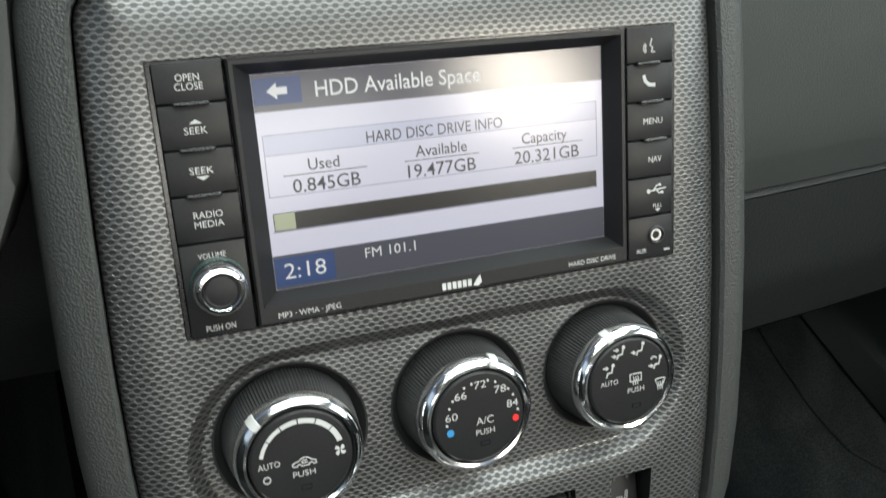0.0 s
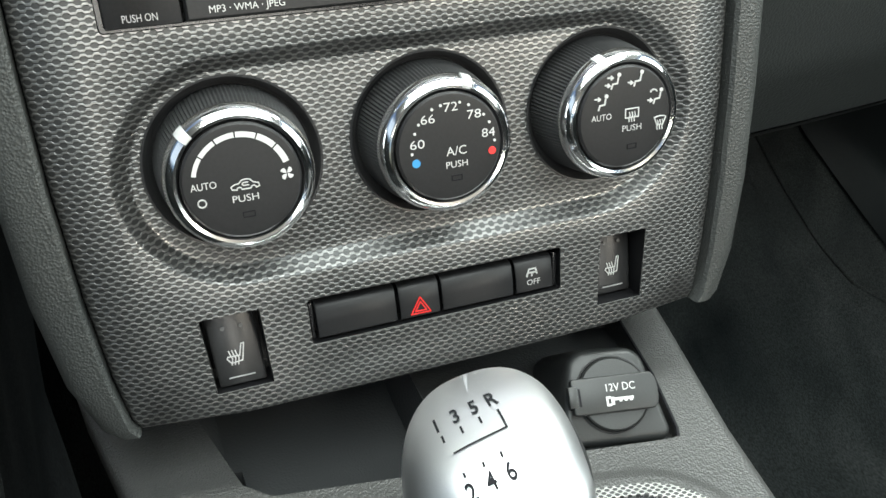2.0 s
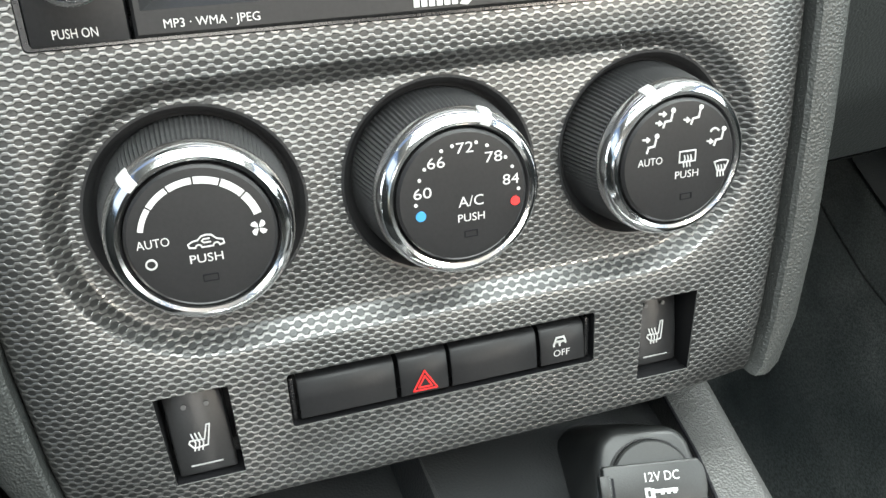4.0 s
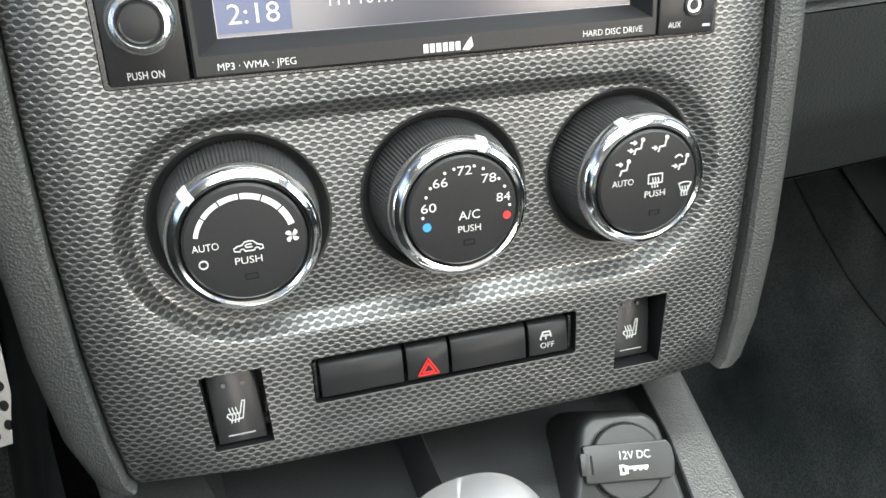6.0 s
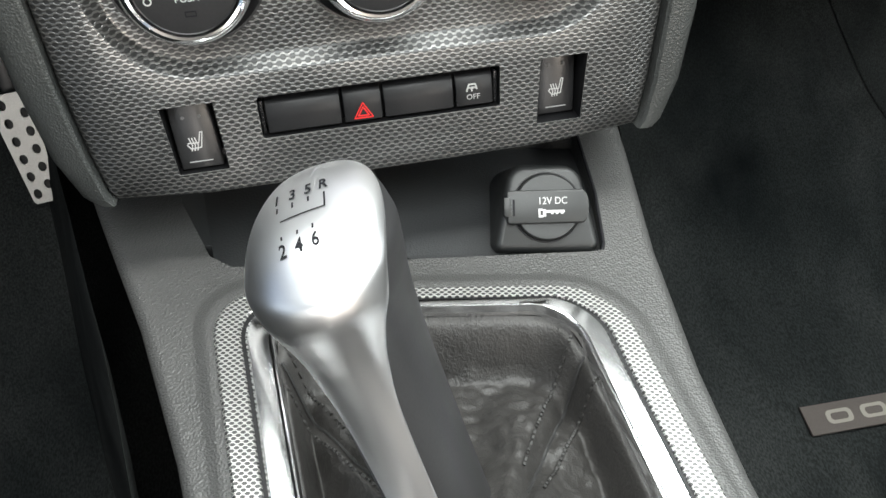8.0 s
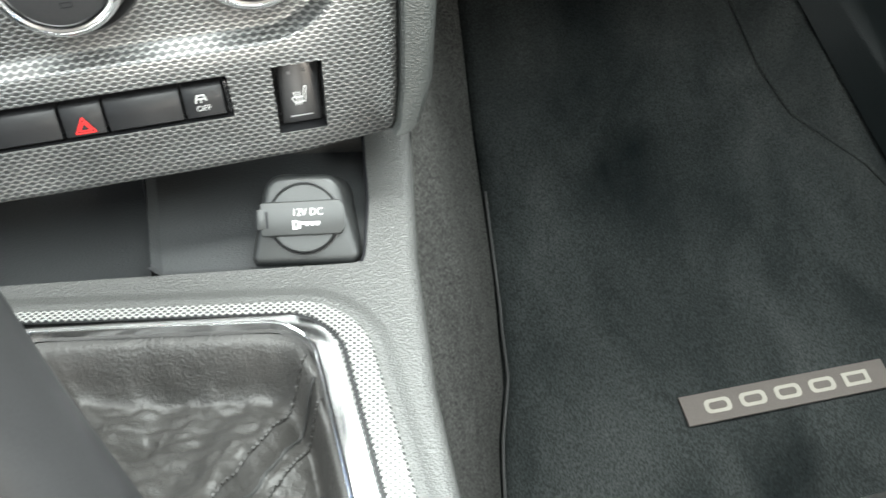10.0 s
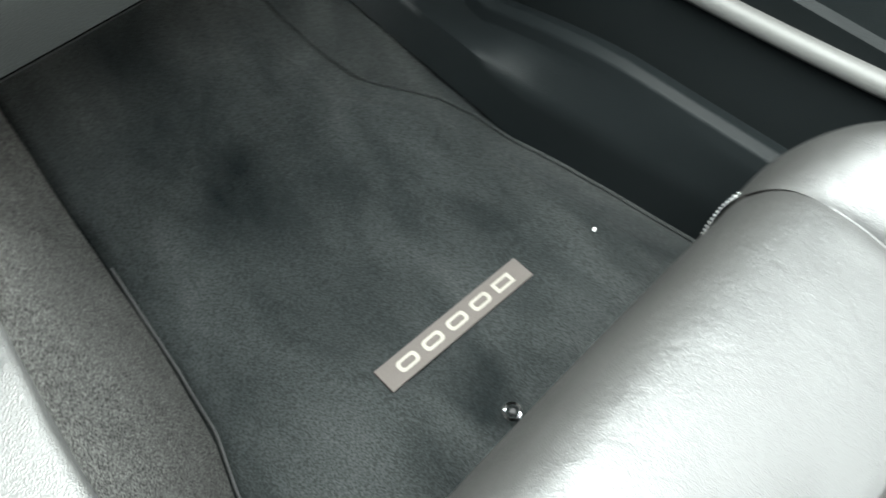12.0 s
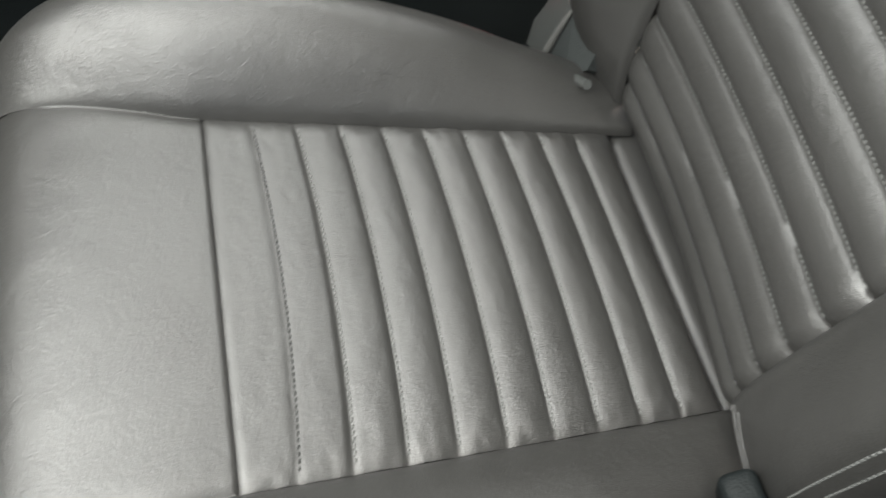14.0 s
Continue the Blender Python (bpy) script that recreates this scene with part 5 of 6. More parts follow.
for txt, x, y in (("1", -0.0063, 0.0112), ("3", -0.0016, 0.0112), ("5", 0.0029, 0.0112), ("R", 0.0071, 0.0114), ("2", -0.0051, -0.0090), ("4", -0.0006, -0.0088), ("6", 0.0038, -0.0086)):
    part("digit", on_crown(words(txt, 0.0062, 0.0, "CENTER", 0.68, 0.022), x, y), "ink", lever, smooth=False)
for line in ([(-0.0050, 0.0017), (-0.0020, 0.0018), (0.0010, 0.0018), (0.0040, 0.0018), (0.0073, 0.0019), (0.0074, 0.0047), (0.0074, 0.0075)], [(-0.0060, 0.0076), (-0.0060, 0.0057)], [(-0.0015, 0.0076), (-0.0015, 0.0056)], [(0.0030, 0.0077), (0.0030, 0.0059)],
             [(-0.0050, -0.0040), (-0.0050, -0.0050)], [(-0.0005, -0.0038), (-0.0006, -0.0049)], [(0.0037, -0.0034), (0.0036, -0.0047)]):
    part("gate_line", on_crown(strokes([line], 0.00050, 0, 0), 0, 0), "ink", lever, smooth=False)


# ---- tunnel side, floor and mat ----
def floor_z(y):
    return 0.0 if y < 0.10 else 0.35 * (y - 0.10) + 0.9 * (y - 0.10) ** 2


def mat_left(y):
    return float(np.interp(y, (-0.30, -0.033, -0.008, 0.05, 0.12, 0.15, 0.19, 0.25, 0.32, 0.38, 0.56), (0.135, 0.198, 0.205, 0.2270, 0.2390, 0.2425, 0.2465, 0.2525, 0.2575, 0.2625, 0.274)))


def tunnel_fn(a, b):
    """Carpet from under the console edge down to the floor."""
    y = -0.95 + 1.57 * a
    xt = half_width(min(y + 0.05, 0.12)) - 0.004 + 0.12 * max(0, y - 0.07)
    xb = mat_left(y) - 0.0015
    zt, zb = 0.378 - 0.10 * max(0, y - 0.07), floor_z(y) + 0.003
    x = xt + (xb - xt) * (0.45 * b + 0.55 * b ** 1.5)
    z = zt + (zb - zt) * (0.75 * b + 0.25 * b * b)
    return (x + 0.0025 * noise.noise(Vector((y * 9, b * 5, 1))), y, z)


structure("carpet_tunnel", sheet(tunnel_fn, 60, 24), "carpet", "grey carpet on the side of the transmission tunnel", angle=80)
# mat colour, darker than the passenger side's carpet, stands in for the footwell's shade
structure("carpet_tunnel_driver", sheet(lambda a, b: (lambda p: (-p[0] - 0.02, p[1], p[2]))(tunnel_fn(a, b)), 40, 16), "mat", "driver side tunnel carpet, coloured dark to stand for its shade", angle=80)


structure("floor", sheet(lambda a, b: (-0.95 + 1.9 * b, -1.6 + 2.45 * a, floor_z(-1.6 + 2.45 * a) - 0.006), 60, 24), "mat", "dark carpeted car floor rising to the firewall", angle=80)


def mat_right(y):
    return float(np.interp(y, (-0.30, -0.133, -0.044, 0.03, 0.10, 0.15, 0.188, 0.22, 0.246, 0.297, 0.40, 0.56), (0.772, 0.750, 0.7385, 0.729, 0.714, 0.694, 0.668, 0.629, 0.597, 0.570, 0.535, 0.48)))


def sill_line(y):
    return 0.7345 - 0.135 * y if y < 0 else 0.7345 - 0.0741 * y - 0.643 * y * y


def mat_fn(a, b):
    y = -0.30 + 0.86 * a
    x0, x1 = mat_left(y), mat_right(y)
    x = x0 + (x1 - x0) * b
    e = min(b, 1 - b) * (x1 - x0)
    lip = -0.008 * max(0, 1 - e / 0.012) ** 2
    lip -= 0.0025 * math.exp(-((x1 - x - 0.036) / 0.004) ** 2)
    return (x, y, floor_z(y) + 0.012 + lip + 0.0022 * noise.noise(Vector((x * 14, y * 14, 0))))


floor_mat = thing("floor_mat", Matrix.Identity(4), "dark grey plush floor mat with a woven badge", "floor mat")
part("carpet_pad", sheet(mat_fn, 110, 150), "mat", floor_mat, angle=80)
edge = []
for i in range(20, 56):
    p = mat_fn(i / 90, 0.0)
    edge.append((p[0] + 0.002, p[1], p[2] + 0.0045))
part("bound_edge", tube(edge, 0.0014, 8), "rubber", floor_mat, "black bound edge")
part("bound_edge", tube([(mat_fn(i / 90, 1.0)[0], mat_fn(i / 90, 1.0)[1], mat_fn(i / 90, 1.0)[2] + 0.004) for i in range(91)], 0.0025, 8), "mat", floor_mat)
BADGE = pose(0.4745, -0.027, 0.0150, 0, 0, -2.0)
badge = part("badge", rbox(0.204, 0.0290, 0.003, 0.001, 2), "badge", floor_mat, "grey woven badge with plain cream shapes", BADGE)
for i in range(5):
    cx = -0.0690 + i * 0.0345
    o = roundrect(cx - 0.0128, cx + 0.0128, -0.0068, 0.0068, 0.0050 if i in (0, 1, 2, 3) else 0.001, 5)
    q = roundrect(cx - 0.0086, cx + 0.0086, -0.0036, 0.0036, 0.0030 if i in (0, 1, 2, 3) else 0.0005, 5)
    part("woven_shape", band(q, o, 0.0014, 0.0020), "badgeprint", badge, smooth=False)
anchor = thing("mat_anchor", at(0.440, -0.132, 0.013), "small chrome ring floor mat anchor", "mat anchor")
part("ring", lathe([(0.0108, 0.0), (0.0108, 0.004), (0.0090, 0.0060), (0.0070, 0.004), (0.0066, 0.0)], 32, False), "chrome", anchor)
part("post", lathe([(0.0030, 0.0), (0.0030, 0.004), (0.0022, 0.005)], 20), "rubber", anchor)
tagged(part("paper_fleck", rbox(0.0055, 0.0028, 0.0012, 0.0004, 1), "white", None, "", pose(0.674, -0.054, 0.0155, 0, 0, 20)), "tiny white paper scrap on the floor mat", "litter")

# ---- pedals ----
pedal = thing("brake_pedal", pose(-0.2705, 0.306, 0.171, 58, 0, 8) @ Matrix.Diagonal((0.70, 0.90, 0.88, 1)), "perforated bright metal pedal in the dark driver footwell", "pedal")


def pedal_plate():
    pts, edges, holes = [], [], []

    def loop(p):
        s = len(pts)
        pts.extend(p)
        edges.extend((s + i, s + (i + 1) % len(p)) for i in range(len(p)))

    loop([(-0.0145, -0.053), (-0.0115, -0.056), (0.0135, -0.056), (0.0165, -0.052), (0.0245, 0.050), (0.022, 0.054), (-0.0225, 0.054), (-0.0250, 0.050)])
    for r in range(6):
        for c in (0, 1):
            y = -0.046 + r * 0.0180 + c * 0.0075
            x = (-0.0068 if c == 0 else 0.0082) * (1 + 0.55 * (y + 0.05) / 0.1)
            if y < 0.05:
                loop([(x + 0.0050 * math.cos(q * math.pi / 8), y + 0.0050 * math.sin(q * math.pi / 8)) for q in range(16)])
                holes.append((x, y))
    vs, es, fs, ov, oe, of = delaunay_2d_cdt([Vector(p) for p in pts], edges, [], 1, 1e-7)
    bm = bmesh.new()
    mv = [bm.verts.new((v.x, v.y, 0)) for v in vs]
    for f in fs:
        c = sum((vs[i] for i in f), Vector((0, 0))) / len(f)
        if not any((c.x - x) ** 2 + (c.y - y) ** 2 < 0.0048 ** 2 for x, y in holes):
            bm.faces.new([mv[i] for i in f])
    ret = bmesh.ops.extrude_face_region(bm, geom=bm.faces[:])
    for v in ret["geom"]:
        if isinstance(v, bmesh.types.BMVert):
            v.co.z += 0.003
    return bm


part("plate", pedal_plate(), "pedalmetal", pedal, "perforated metal plate", smooth=False)
part("pad", box2(-0.0135, 0.0155, -0.055, 0.052, -0.014, -0.001, 0.003), "rubber", pedal)
part("arm", box2(-0.008, 0.008, 0.0, 0.25, -0.03, -0.012, 0.002), "satin", pedal)


# ---- sill and door ----
def sill_fn(a, b):
    y = -1.0 + 1.62 * a
    x0 = sill_line(min(y, 0.50))
    ridge = max(0.152 - 0.03 * max(0, y + 0.16) - 0.35 * max(0, y - 0.02) ** 1.5, floor_z(y) + 0.05)
    prof = [(x0, floor_z(y) + 0.002), (x0 * 0.78 + 0.22 * 0.768, floor_z(y) * 0.7 + 0.068), (0.768, ridge - 0.022), (0.774, ridge - 0.006), (0.786, ridge), (0.802, ridge - 0.004), (0.812, ridge - 0.04)]
    t = b * (len(prof) - 1)
    i = min(int(t), len(prof) - 2)
    f = t - i
    return (prof[i][0] * (1 - f) + prof[i + 1][0] * f, y, prof[i][1] * (1 - f) + prof[i + 1][1] * f)


structure("sill_trim", sheet(sill_fn, 60, 30), "sill", "dark plastic door sill trim with a rounded ridge", angle=60)


def door_fn(a, b):
    y = -1.1 + 1.7 * a
    prof = [(0.815, 0.03), (0.835, 0.06), (0.850, 0.16), (0.858, 0.222), (0.852, 0.228), (0.850, 0.262), (0.858, 0.268), (0.880, 0.40), (0.872, 0.56), (0.890, 0.70), (0.93, 0.78)]
    t = b * (len(prof) - 1)
    i = min(int(t), len(prof) - 2)
    f = t - i
    return (prof[i][0] * (1 - f) + prof[i + 1][0] * f, y, prof[i][1] * (1 - f) + prof[i + 1][1] * f)


door = thing("passenger_door", Matrix.Identity(4), "closed dark passenger door with pale lower trim strip", "car door")
part("panel", sheet(door_fn, 24, 60), "door", door, angle=40)
part("trim_strip", tube([(0.848, y, 0.217 - 0.06 * y + 0.13 * y * y) for y in [-0.95 + 0.05 * i for i in range(21)]], 0.0125, 12), "doortrim", door, "pale grey trim strip")
refl = part("marker_lamp", box2(0.832, 0.846, -0.733, -0.671, 0.2300, 0.2480, 0.006, 3), "lens", door, "red door marker lamp, half lit")
part("lit_lens", box2(0.8316, 0.838, -0.7325, -0.698, 0.2305, 0.2475, 0.003, 3), "red_lamp", refl, "lit red lens")
structure("door_driver", sheet(lambda a, b: (lambda p: (-p[0] - 0.02, p[1], p[2]))(door_fn(a, b)), 10, 20), "door", "dark driver door panel", angle=40)

# ---- cabin shell ----
structure("roof", merge(box2(-0.75, -0.36, -1.55, 0.02, 1.17, 1.20, 0.004), box2(0.46, 0.75, -1.55, 0.02, 1.17, 1.20, 0.004), box2(-0.36, 0.46, -1.55, -0.59, 1.17, 1.20, 0.004), box2(-0.36, 0.46, -0.13, 0.02, 1.17, 1.20, 0.004)), "headliner", "grey cloth headliner with open sunroof")
structure("firewall", box2(-0.95, 0.95, 0.62, 0.66, 0.0, 0.88), "dashdark", "dark firewall behind the dashboard")
structure("rear_bulkhead", box2(-0.95, 0.95, -1.72, -1.66, -0.02, 0.85), "door", "dark rear seat back")
structure("cowl", box2(-0.95, 0.95, 0.20, 0.66, 0.800, 0.826), "dashdark", "black dashboard top under the windscreen")
for sg in (-1, 1):
    structure("pillar", tube([(sg * 0.86, 0.62, 0.86), (sg * 0.80, 0.30, 1.03), (sg * 0.72, 0.02, 1.19)], 0.035, 10), "headliner", "grey windscreen pillar")
    structure("rear_pillar", tube([(sg * 0.90, -1.05, 0.80), (sg * 0.82, -1.12, 1.0), (sg * 0.73, -1.2, 1.19)], 0.09, 10), "headliner", "grey rear pillar")

# ---- passenger seat ----
CX = 0.3920
seat = thing("passenger_seat", Matrix.Identity(4), "black leather car seat with stitched channels and raised bolsters", "car seat")


SEAM_Y, BACK_Y = -0.3585, -0.7185


def cushion_z(y):
    return 0.3385 + (y - SEAM_Y) * 0.103


def half_insert(y):
    f = (SEAM_Y - y) / (SEAM_Y - BACK_Y)
    return 0.1500 - 0.0125 * min(max(f, -0.5), 1.2)


def dip(e, w=0.010, d=0.006):
    """Falls to -d at a seam."""
    k = max(0.0, 1 - e / w)
    return -d * k * k


PITCH = (SEAM_Y - BACK_Y) / 10


def insert_fn(a, b):
    y = BACK_Y + (SEAM_Y - BACK_Y) * a
    hw = half_insert(y)
    x = CX + (2 * b - 1) * hw
    s = (SEAM_Y - y) / PITCH
    f = s - math.floor(s)
    depth = 0.0052 if s > 2.9 else 0.0042 if s > 1.9 else 0.0016 if s > 0.9 else 0.0008
    e = (1 - abs(2 * b - 1)) * hw
    puff = depth * (math.sin(math.pi * f) ** 0.55 - 1.0) * (0.25 + 0.75 * min(1.0, e / 0.016))
    ends = dip(e, 0.016, 0.004) + dip((1 - a) * (SEAM_Y - BACK_Y), 0.005, 0.0022)
    sag = -0.001 * (1 - (2 * b - 1) ** 2)
    crinkle = 0.00035 * noise.noise(Vector((x * 70, y * 110, 2))) * (1 + 2 * max(0, 1 - e / 0.04))
    bow = -0.007 * (1 - (2 * b - 1) ** 2) * min(1, max(0, s)) * min(1, a * 6)
    return (x, y + bow, cushion_z(y) + puff + ends + sag + crinkle)


part("insert", sheet(insert_fn, 160, 60), "leather", seat, "channelled leather cushion insert", angle=80)

def flare(y, sg=1):
    """The pad widens over the nose, less beside the console."""
    return (0.016 if sg > 0 else 0.006) * min(1.0, max(0.0, (y + 0.345) / 0.13))


NOSE = ((SEAM_Y, 0.3385), (-0.335, 0.3420), (-0.298, 0.3450), (-0.258, 0.3438), (-0.223, 0.3340), (-0.198, 0.3130), (-0.1835, 0.2780), (-0.1810, 0.2270), (-0.1915, 0.1610), (-0.205, 0.10))


def front_fn(a, b):
    y, z = spline(NOSE, a)
    hw = half_insert(y) + flare(y, 2 * b - 1)
    x = CX + (2 * b - 1) * hw
    e = (1 - abs(2 * b - 1)) * hw
    n1 = dip(e, 0.014, 0.005) * (1 - 0.85 * flare(y) / 0.016) + dip(a * 0.30, 0.006, 0.0022)
    tuck = 0.0012 * noise.noise(Vector((x * 60, y * 40, 5))) * max(0, 1 - e / 0.05) * max(0, 1 - a * 6)
    return (x, y + 0.6 * (n1 if a > 0.45 else 0) - 0.003 * (2 * b - 1) ** 2 * min(1, a), z + (n1 if a < 0.6 else 0) + tuck + 0.0005 * noise.noise(Vector((x * 30, y * 30, 1))))


part("front_pad", sheet(front_fn, 70, 60), "leather", seat, "smooth leather front edge pad", angle=80)


SPINE = ((-0.745, 0.2985), (-0.640, 0.3095), (-0.545, 0.3193), (-0.450, 0.3291), (-0.375, 0.3375), (-0.312, 0.3440), (-0.260, 0.3436), (-0.223, 0.3340), (-0.198, 0.3130), (-0.1835, 0.2780), (-0.1810, 0.2270), (-0.1915, 0.1610), (-0.205, 0.10))
RISE = [(v,) for v in (0.002, 0.026, 0.050, 0.062, 0.059, 0.048, 0.036, 0.025, 0.015, 0.007, 0.003, 0.0, 0.0)]
WIDE = [(v,) for v in (0.085, 0.108, 0.120, 0.124, 0.122, 0.118, 0.112, 0.104, 0.096, 0.088, 0.082, 0.078, 0.074)]


def bolster_fn(sg):
    def fn(a, b):
        # a from rear over the nose and down the front, b from the seam outwards and down
        y, z = spline(SPINE, a)
        hw = half_insert(y) + flare(y, sg)
        rise, wide = spline(RISE, a)[0], spline(WIDE, a)[0]
        prof = ((0.0, 0.0), (0.10, 0.26), (0.27, 0.66), (0.46, 0.95), (0.62, 1.0), (0.78, 0.84), (0.90, 0.40), (0.97, -0.3), (1.0, -1.1), (1.01, -2.4))
        px_, pz_ = spline(prof, b)
        nose = max(0.0, min(1.0, (a - 0.45) / 0.25))
        low = max(pz_, 0) * rise + min(pz_, 0) * 0.055 * (1 - nose * 0.9)
        zz = z + low + dip(b * 0.16, 0.013, 0.006) * (1 - 0.9 * flare(y) / 0.016) + 0.004 * math.sin(math.pi * min(1, b * 1.4)) * (1 - nose)
        r = max(0.0, px_ - 0.40) / 0.60
        yy = y - 0.055 * r ** 2.0 * nose
        zz -= 0.020 * r ** 2.5 * nose * (1 - nose) * 2
        zz += 0.0012 * noise.noise(Vector((px_ * 5, y * 16, 3)))
        return (CX + sg * (hw + px_ * wide), yy, zz)
    return fn


for k in (0.0, 1.0):
    rim = [Vector(front_fn(0.02 + 0.96 * j / 48, k)) for j in range(49)]
    part("piping", tube([p + Vector((0, -0.0034 if j > 18 else 0, -0.0036 if j < 30 else 0)) for j, p in enumerate(rim)], 0.0042, 8), "leather", seat)
for sg in (-1, 1):
    part("bolster", sheet(bolster_fn(sg), 90, 44), "leather", seat, "raised smooth leather side bolster", angle=80)


def run_stitches(pts, step, length, r, lift, mat="thread", name="stitching", parent=seat):
    """Short threads along a line of points."""
    pts = [Vector(p) for p in pts]
    d = [0.0]
    for p, q in zip(pts, pts[1:]):
        d.append(d[-1] + (q - p).length)

    def where(s):
        for i in range(len(pts) - 1):
            if s <= d[i + 1]:
                f = (s - d[i]) / max(1e-9, d[i + 1] - d[i])
                return pts[i].lerp(pts[i + 1], f)
        return pts[-1]

    verts, faces = [], []
    s = 0.0
    while s + length < d[-1]:
        p, q = where(s), where(s + length)
        ax = (q - p).normalized()
        side = ax.cross(Vector(lift)).normalized()
        up = side.cross(ax)
        base = len(verts)
        for c, k in ((p, 0.2), ((p + q) / 2, 1.0), (q, 0.2)):
            for w, h in ((-r, 0), (0, r * 1.4 * k), (r, 0)):
                verts.append(c + side * w + up * (h + r * 0.3))
        for i in (0, 1):
            for j in (0, 1):
                o = base + 3 * i + j
                faces.append((o, o + 1, o + 4, o + 3))
        s += step
    me = bpy.data.meshes.new(name)
    me.from_pydata(verts, [], faces)
    me.materials.append(M[mat])
    ob = new(name, me)
    ob.parent = parent
    return ob


for i in range(1, 10):
    y = SEAM_Y - i * PITCH
    a = (y + 0.0002 - BACK_Y) / (SEAM_Y - BACK_Y)
    run_stitches([Vector(insert_fn(max(a - 0.0035, 0), j / 40)) + Vector((0, 0, 0.0005)) for j in range(1, 40)], 0.0046, 0.0032, 0.0008, (0, 0, 1), "thread" if i > 1 else "darkthread")
for sg, k in ((-1, 0.0), (1, 1.0)):
    front = [front_fn(0.62 + 0.22 * j / 12, k) for j in range(13)]
    for k2 in (0.0, 1.0):
        run_stitches([Vector(p) + Vector((sg * (0.0005 + 0.0038 * k2), 0.0040, 0)) for p in front], 0.0050, 0.0034, 0.0010, (0, 1, 0.2), "whitethread")
    run_stitches([Vector(bolster_fn(sg)(0.08 + 0.42 * j / 40, 0.86)) for j in range(41)], 0.0046, 0.0032, 0.0006, (0, 0, 1))

# backrest
BK = ((-0.7200, 0.290), (-0.7010, 0.330), (-0.6960, 0.390), (-0.7040, 0.500), (-0.7300, 0.640), (-0.7750, 0.800), (-0.815, 0.90))
BZ0, BZ1, BP = 0.318, 0.76, 0.0372


def back_y(z):
    n = len(BK) - 1
    for i in range(n):
        if z <= BK[i + 1][1]:
            f = (z - BK[i][1]) / (BK[i + 1][1] - BK[i][1])
            return BK[i][0] * (1 - f) + BK[i + 1][0] * f
    return BK[-1][0]


def soft_back_y(z):
    return (back_y(max(z - 0.03, BK[0][1])) + 2 * back_y(z) + back_y(min(z + 0.03, 0.899))) / 4


def back_half(z):
    return 0.139 + 0.05 * max(0, z - 0.35)


def back_edges(z):
    g = 0.05 * max(0, z - 0.35)
    return 0.250 - g, 0.5560 + g


def sweep(b):
    """The channels drop towards the console side."""
    return 0.002 * (1 - b)


def backrest_fn(a, b):
    z = BZ0 + (BZ1 - BZ0) * a
    hw = back_half(z)
    s = (z + sweep(b) - 0.3430) / BP
    f = s - math.floor(s)
    puff = 0.0062 * (math.sin(math.pi * f) ** 0.6 - 1)
    e = (1 - abs(2 * b - 1)) * hw
    xl, xr = back_edges(z)
    return (xl + (xr - xl) * b, soft_back_y(z) + puff + dip(e, 0.014, 0.006) - 0.008 * (1 - (2 * b - 1) ** 2) - 0.024 * b, z)


part("backrest_insert", sheet(backrest_fn, 180, 50), "leather", seat, "channelled leather backrest insert", angle=80)
for i in range(0, 11):
    z = 0.3430 + i * BP
    run_stitches([Vector(backrest_fn(max(z - sweep(j / 40) + 0.0018 - BZ0, 0) / (BZ1 - BZ0), j / 40)) for j in range(1, 40)], 0.0042, 0.0031, 0.00045, (0, 1, 0))


def back_bolster_fn(sg):
    def fn(a, b):
        z = (0.335 if sg < 0 else 0.30) + 0.430 * a
        edge_x = back_edges(z)[0 if sg < 0 else 1]
        prof = ((0.0, 0.0), (0.12, 0.20), (0.32, 0.62), (0.55, 0.96), (0.75, 1.0), (0.92, 0.7), (1.0, 0.0), (1.02, -1.5))
        px_, py_ = spline(prof, b)
        out = 0.055 * spline(((0.25,), (0.7,), (1.0,), (1.0,), (0.9,)), a)[0]
        wide = 0.105
        return (edge_x + sg * px_ * wide, (-0.024 if sg > 0 else 0.0) + soft_back_y(z) + max(py_, 0) * out + min(py_, 0) * 0.06 + dip(b * 0.15, 0.013, 0.006), z)
    return fn


for sg in (-1, 1):
    part("backrest_bolster", sheet(back_bolster_fn(sg), 60, 36), "leather", seat, "raised smooth backrest bolster", angle=80)
    for b in (0.60, 0.66):
        run_stitches([back_bolster_fn(sg)(0.02 + 0.95 * j / 60, b) for j in range(61)], 0.0046, 0.0034, 0.0008, (0, 1, 0.2))
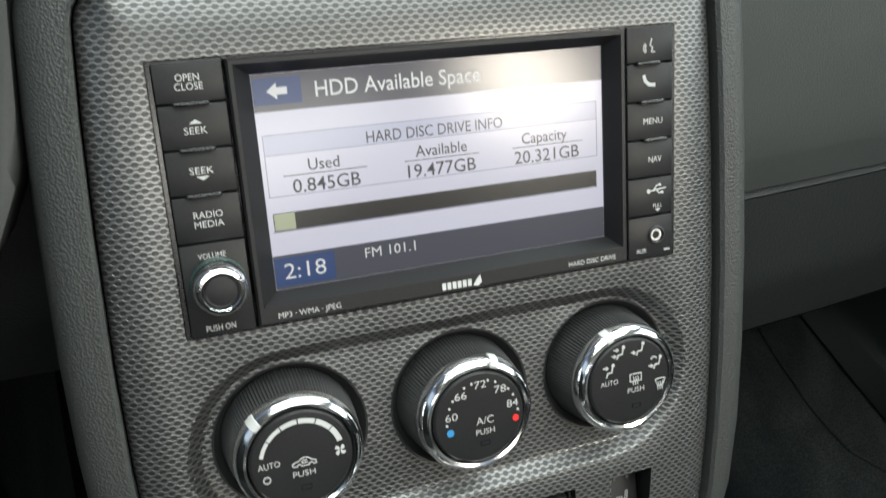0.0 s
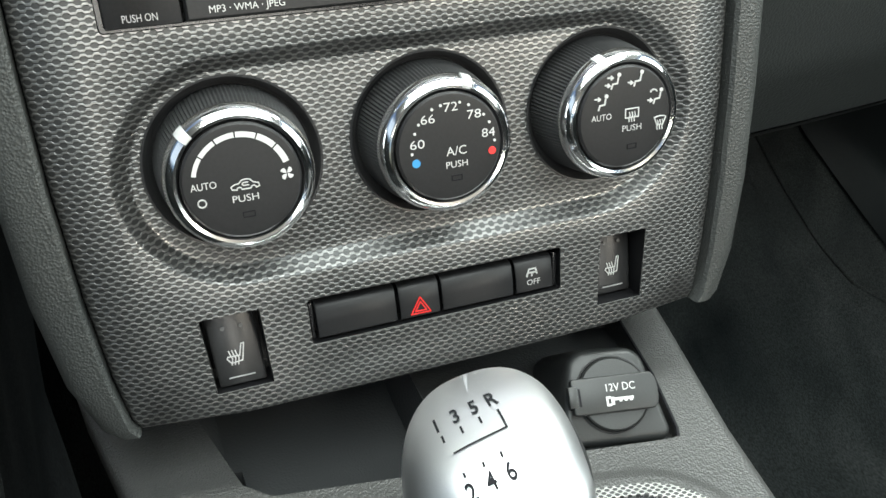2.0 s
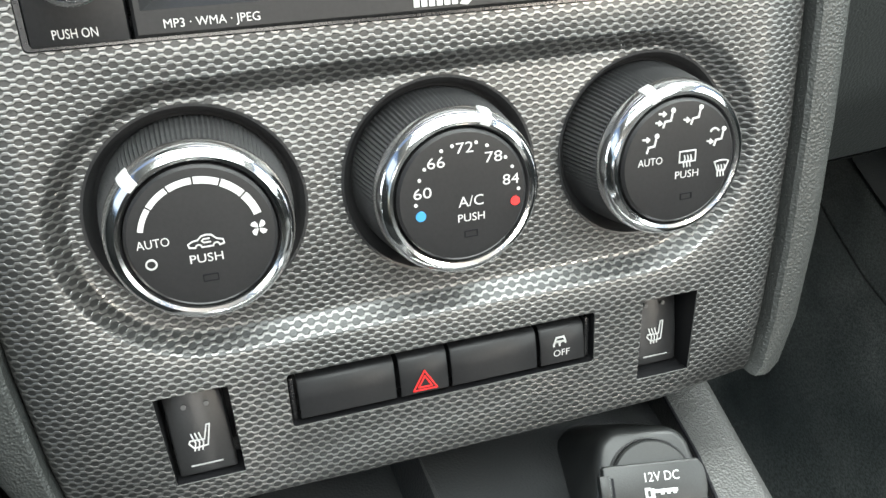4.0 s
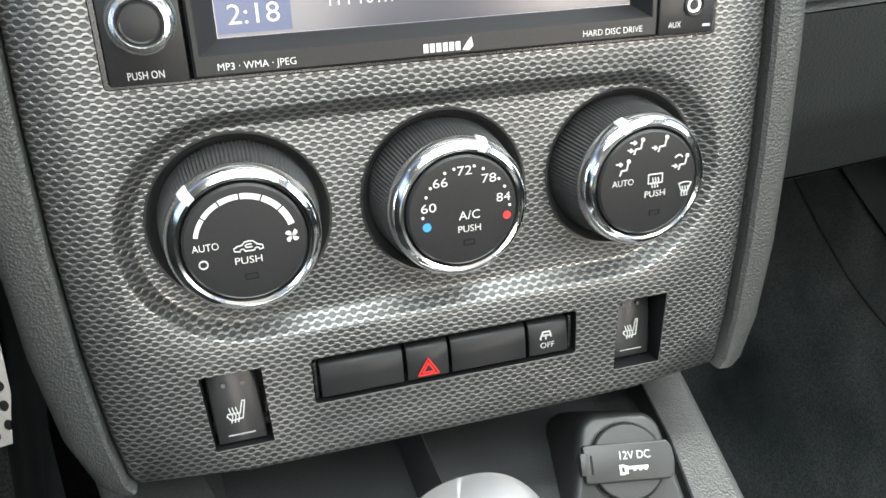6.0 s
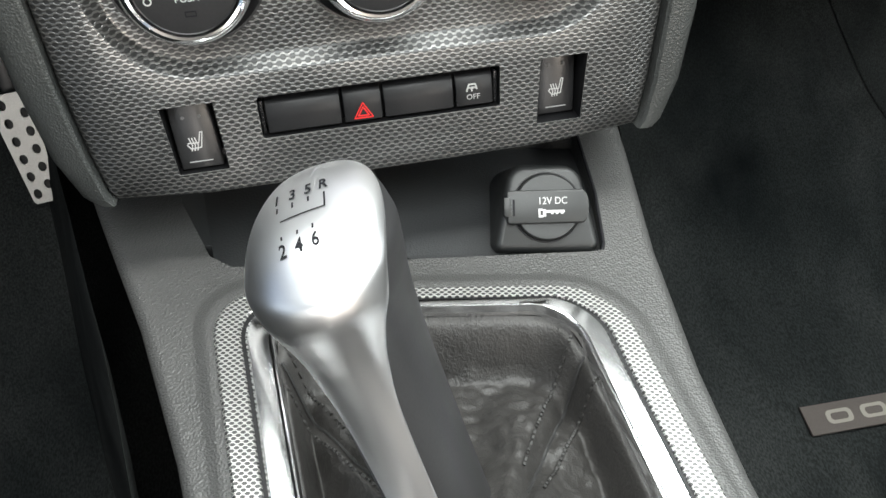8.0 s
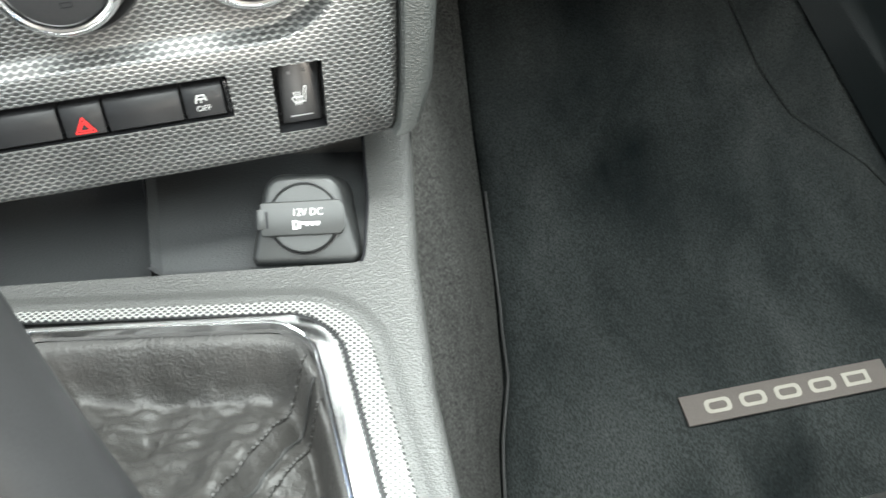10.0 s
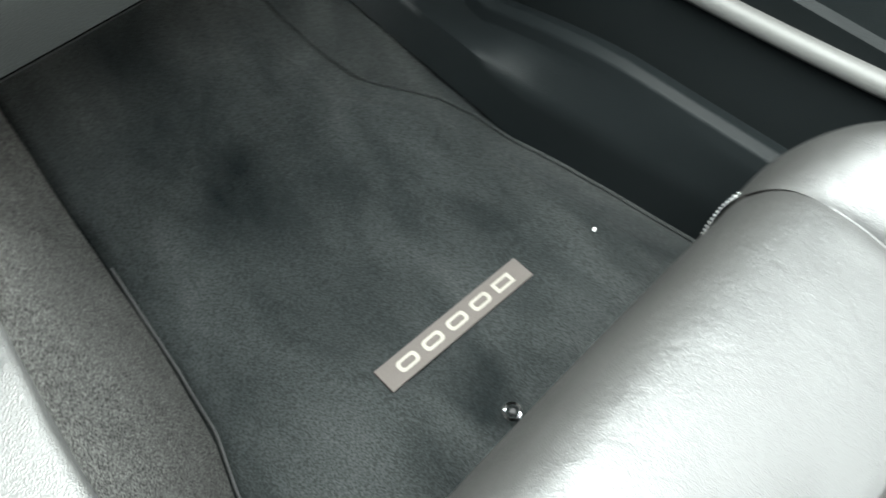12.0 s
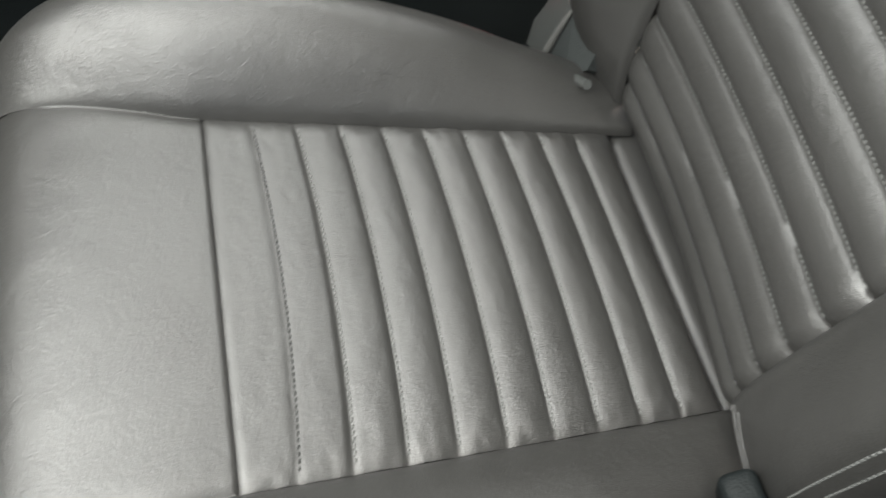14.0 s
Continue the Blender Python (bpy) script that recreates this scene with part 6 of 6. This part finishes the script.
# leather gathered where the cushion meets the backrest beside the console, and the belt buckle tucked in there
for k, lift in ((0, 0.0012), (1, 0.0)):
    fold = [Vector(back_bolster_fn(-1)(0.02 + 0.012 * k + 0.05 * (j / 10) ** 2, 0.10 + 0.06 * k + 0.55 * j / 10)) + Vector((0, lift, 0)) for j in range(11)]
    part("gather", tube(fold, 0.0022 - 0.0004 * k, 8), "leather", seat, "gathered leather fold")
part("buckle", rbox(0.032, 0.026, 0.060, 0.007, 3), "door", seat, "black plastic belt buckle", at(0.1770, -0.6730, 0.3470) @ Matrix.Rotation(radians(-25), 4, "X"))
part("rear_roll", box2(0.235, 0.570, -0.80, -0.722, 0.20, 0.2900, 0.014, 4), "leather", seat, "leather roll behind the cushion")
part("base", box2(CX - 0.22, CX + 0.22, -0.74, -0.225, 0.06, 0.26, 0.03, 3), "rubber", seat, "dark seat base")
part("seat_shell", box2(CX - 0.21, CX + 0.21, -0.92, -0.80, 0.25, 0.74, 0.03, 3), "rubber", seat, "dark seat back shell")
belt = thing("seat_belt_anchor", at(0.65, -0.705, 0.30), "grey plastic seat side cover with belt end beside the cushion", "seat belt")


def plate(pts, deep):
    """A faceted plate with thickness behind it."""
    bm = bmesh.new()
    f = [bm.verts.new(p) for p in pts]
    r = [bm.verts.new((x, y - deep, z - deep * 0.3)) for x, y, z in pts]
    bm.faces.new(f)
    bm.faces.new(r[::-1])
    for i in range(len(f)):
        j = (i + 1) % len(f)
        bm.faces.new((f[i], r[i], r[j], f[j]))
    return bm


part("cover", plate([(-0.018, 0.006, 0.051), (0.001, 0.006, -0.0285), (0.064, -0.004, -0.064), (0.075, -0.010, -0.04), (0.060, -0.006, -0.015), (0.02, -0.002, 0.08), (-0.012, 0.004, 0.085)], 0.02), "dash", belt, "grey cover", smooth=False)
part("side_facet", plate([(-0.019, 0.005, 0.051), (-0.012, 0.003, 0.085), (-0.06, -0.012, 0.085), (-0.061, -0.006, 0.0207), (-0.039, 0.0, -0.007), (0.0, 0.005, -0.0285)], 0.02), "dashdark", belt, "dark folded side", smooth=False)
part("ridge", tube([(-0.019, 0.007, 0.056), (-0.012, 0.008, 0.030), (-0.003, 0.008, -0.008), (0.002, 0.007, -0.0285)], [0.002, 0.003, 0.0042, 0.005], 10), "doortrim", belt, "pale ridge along the fold")
part("tongue", tube([(-0.037, 0.006, -0.005), (-0.055, 0.007, 0.008), (-0.088, 0.006, 0.030)], 0.0046, 10), "dash", belt)
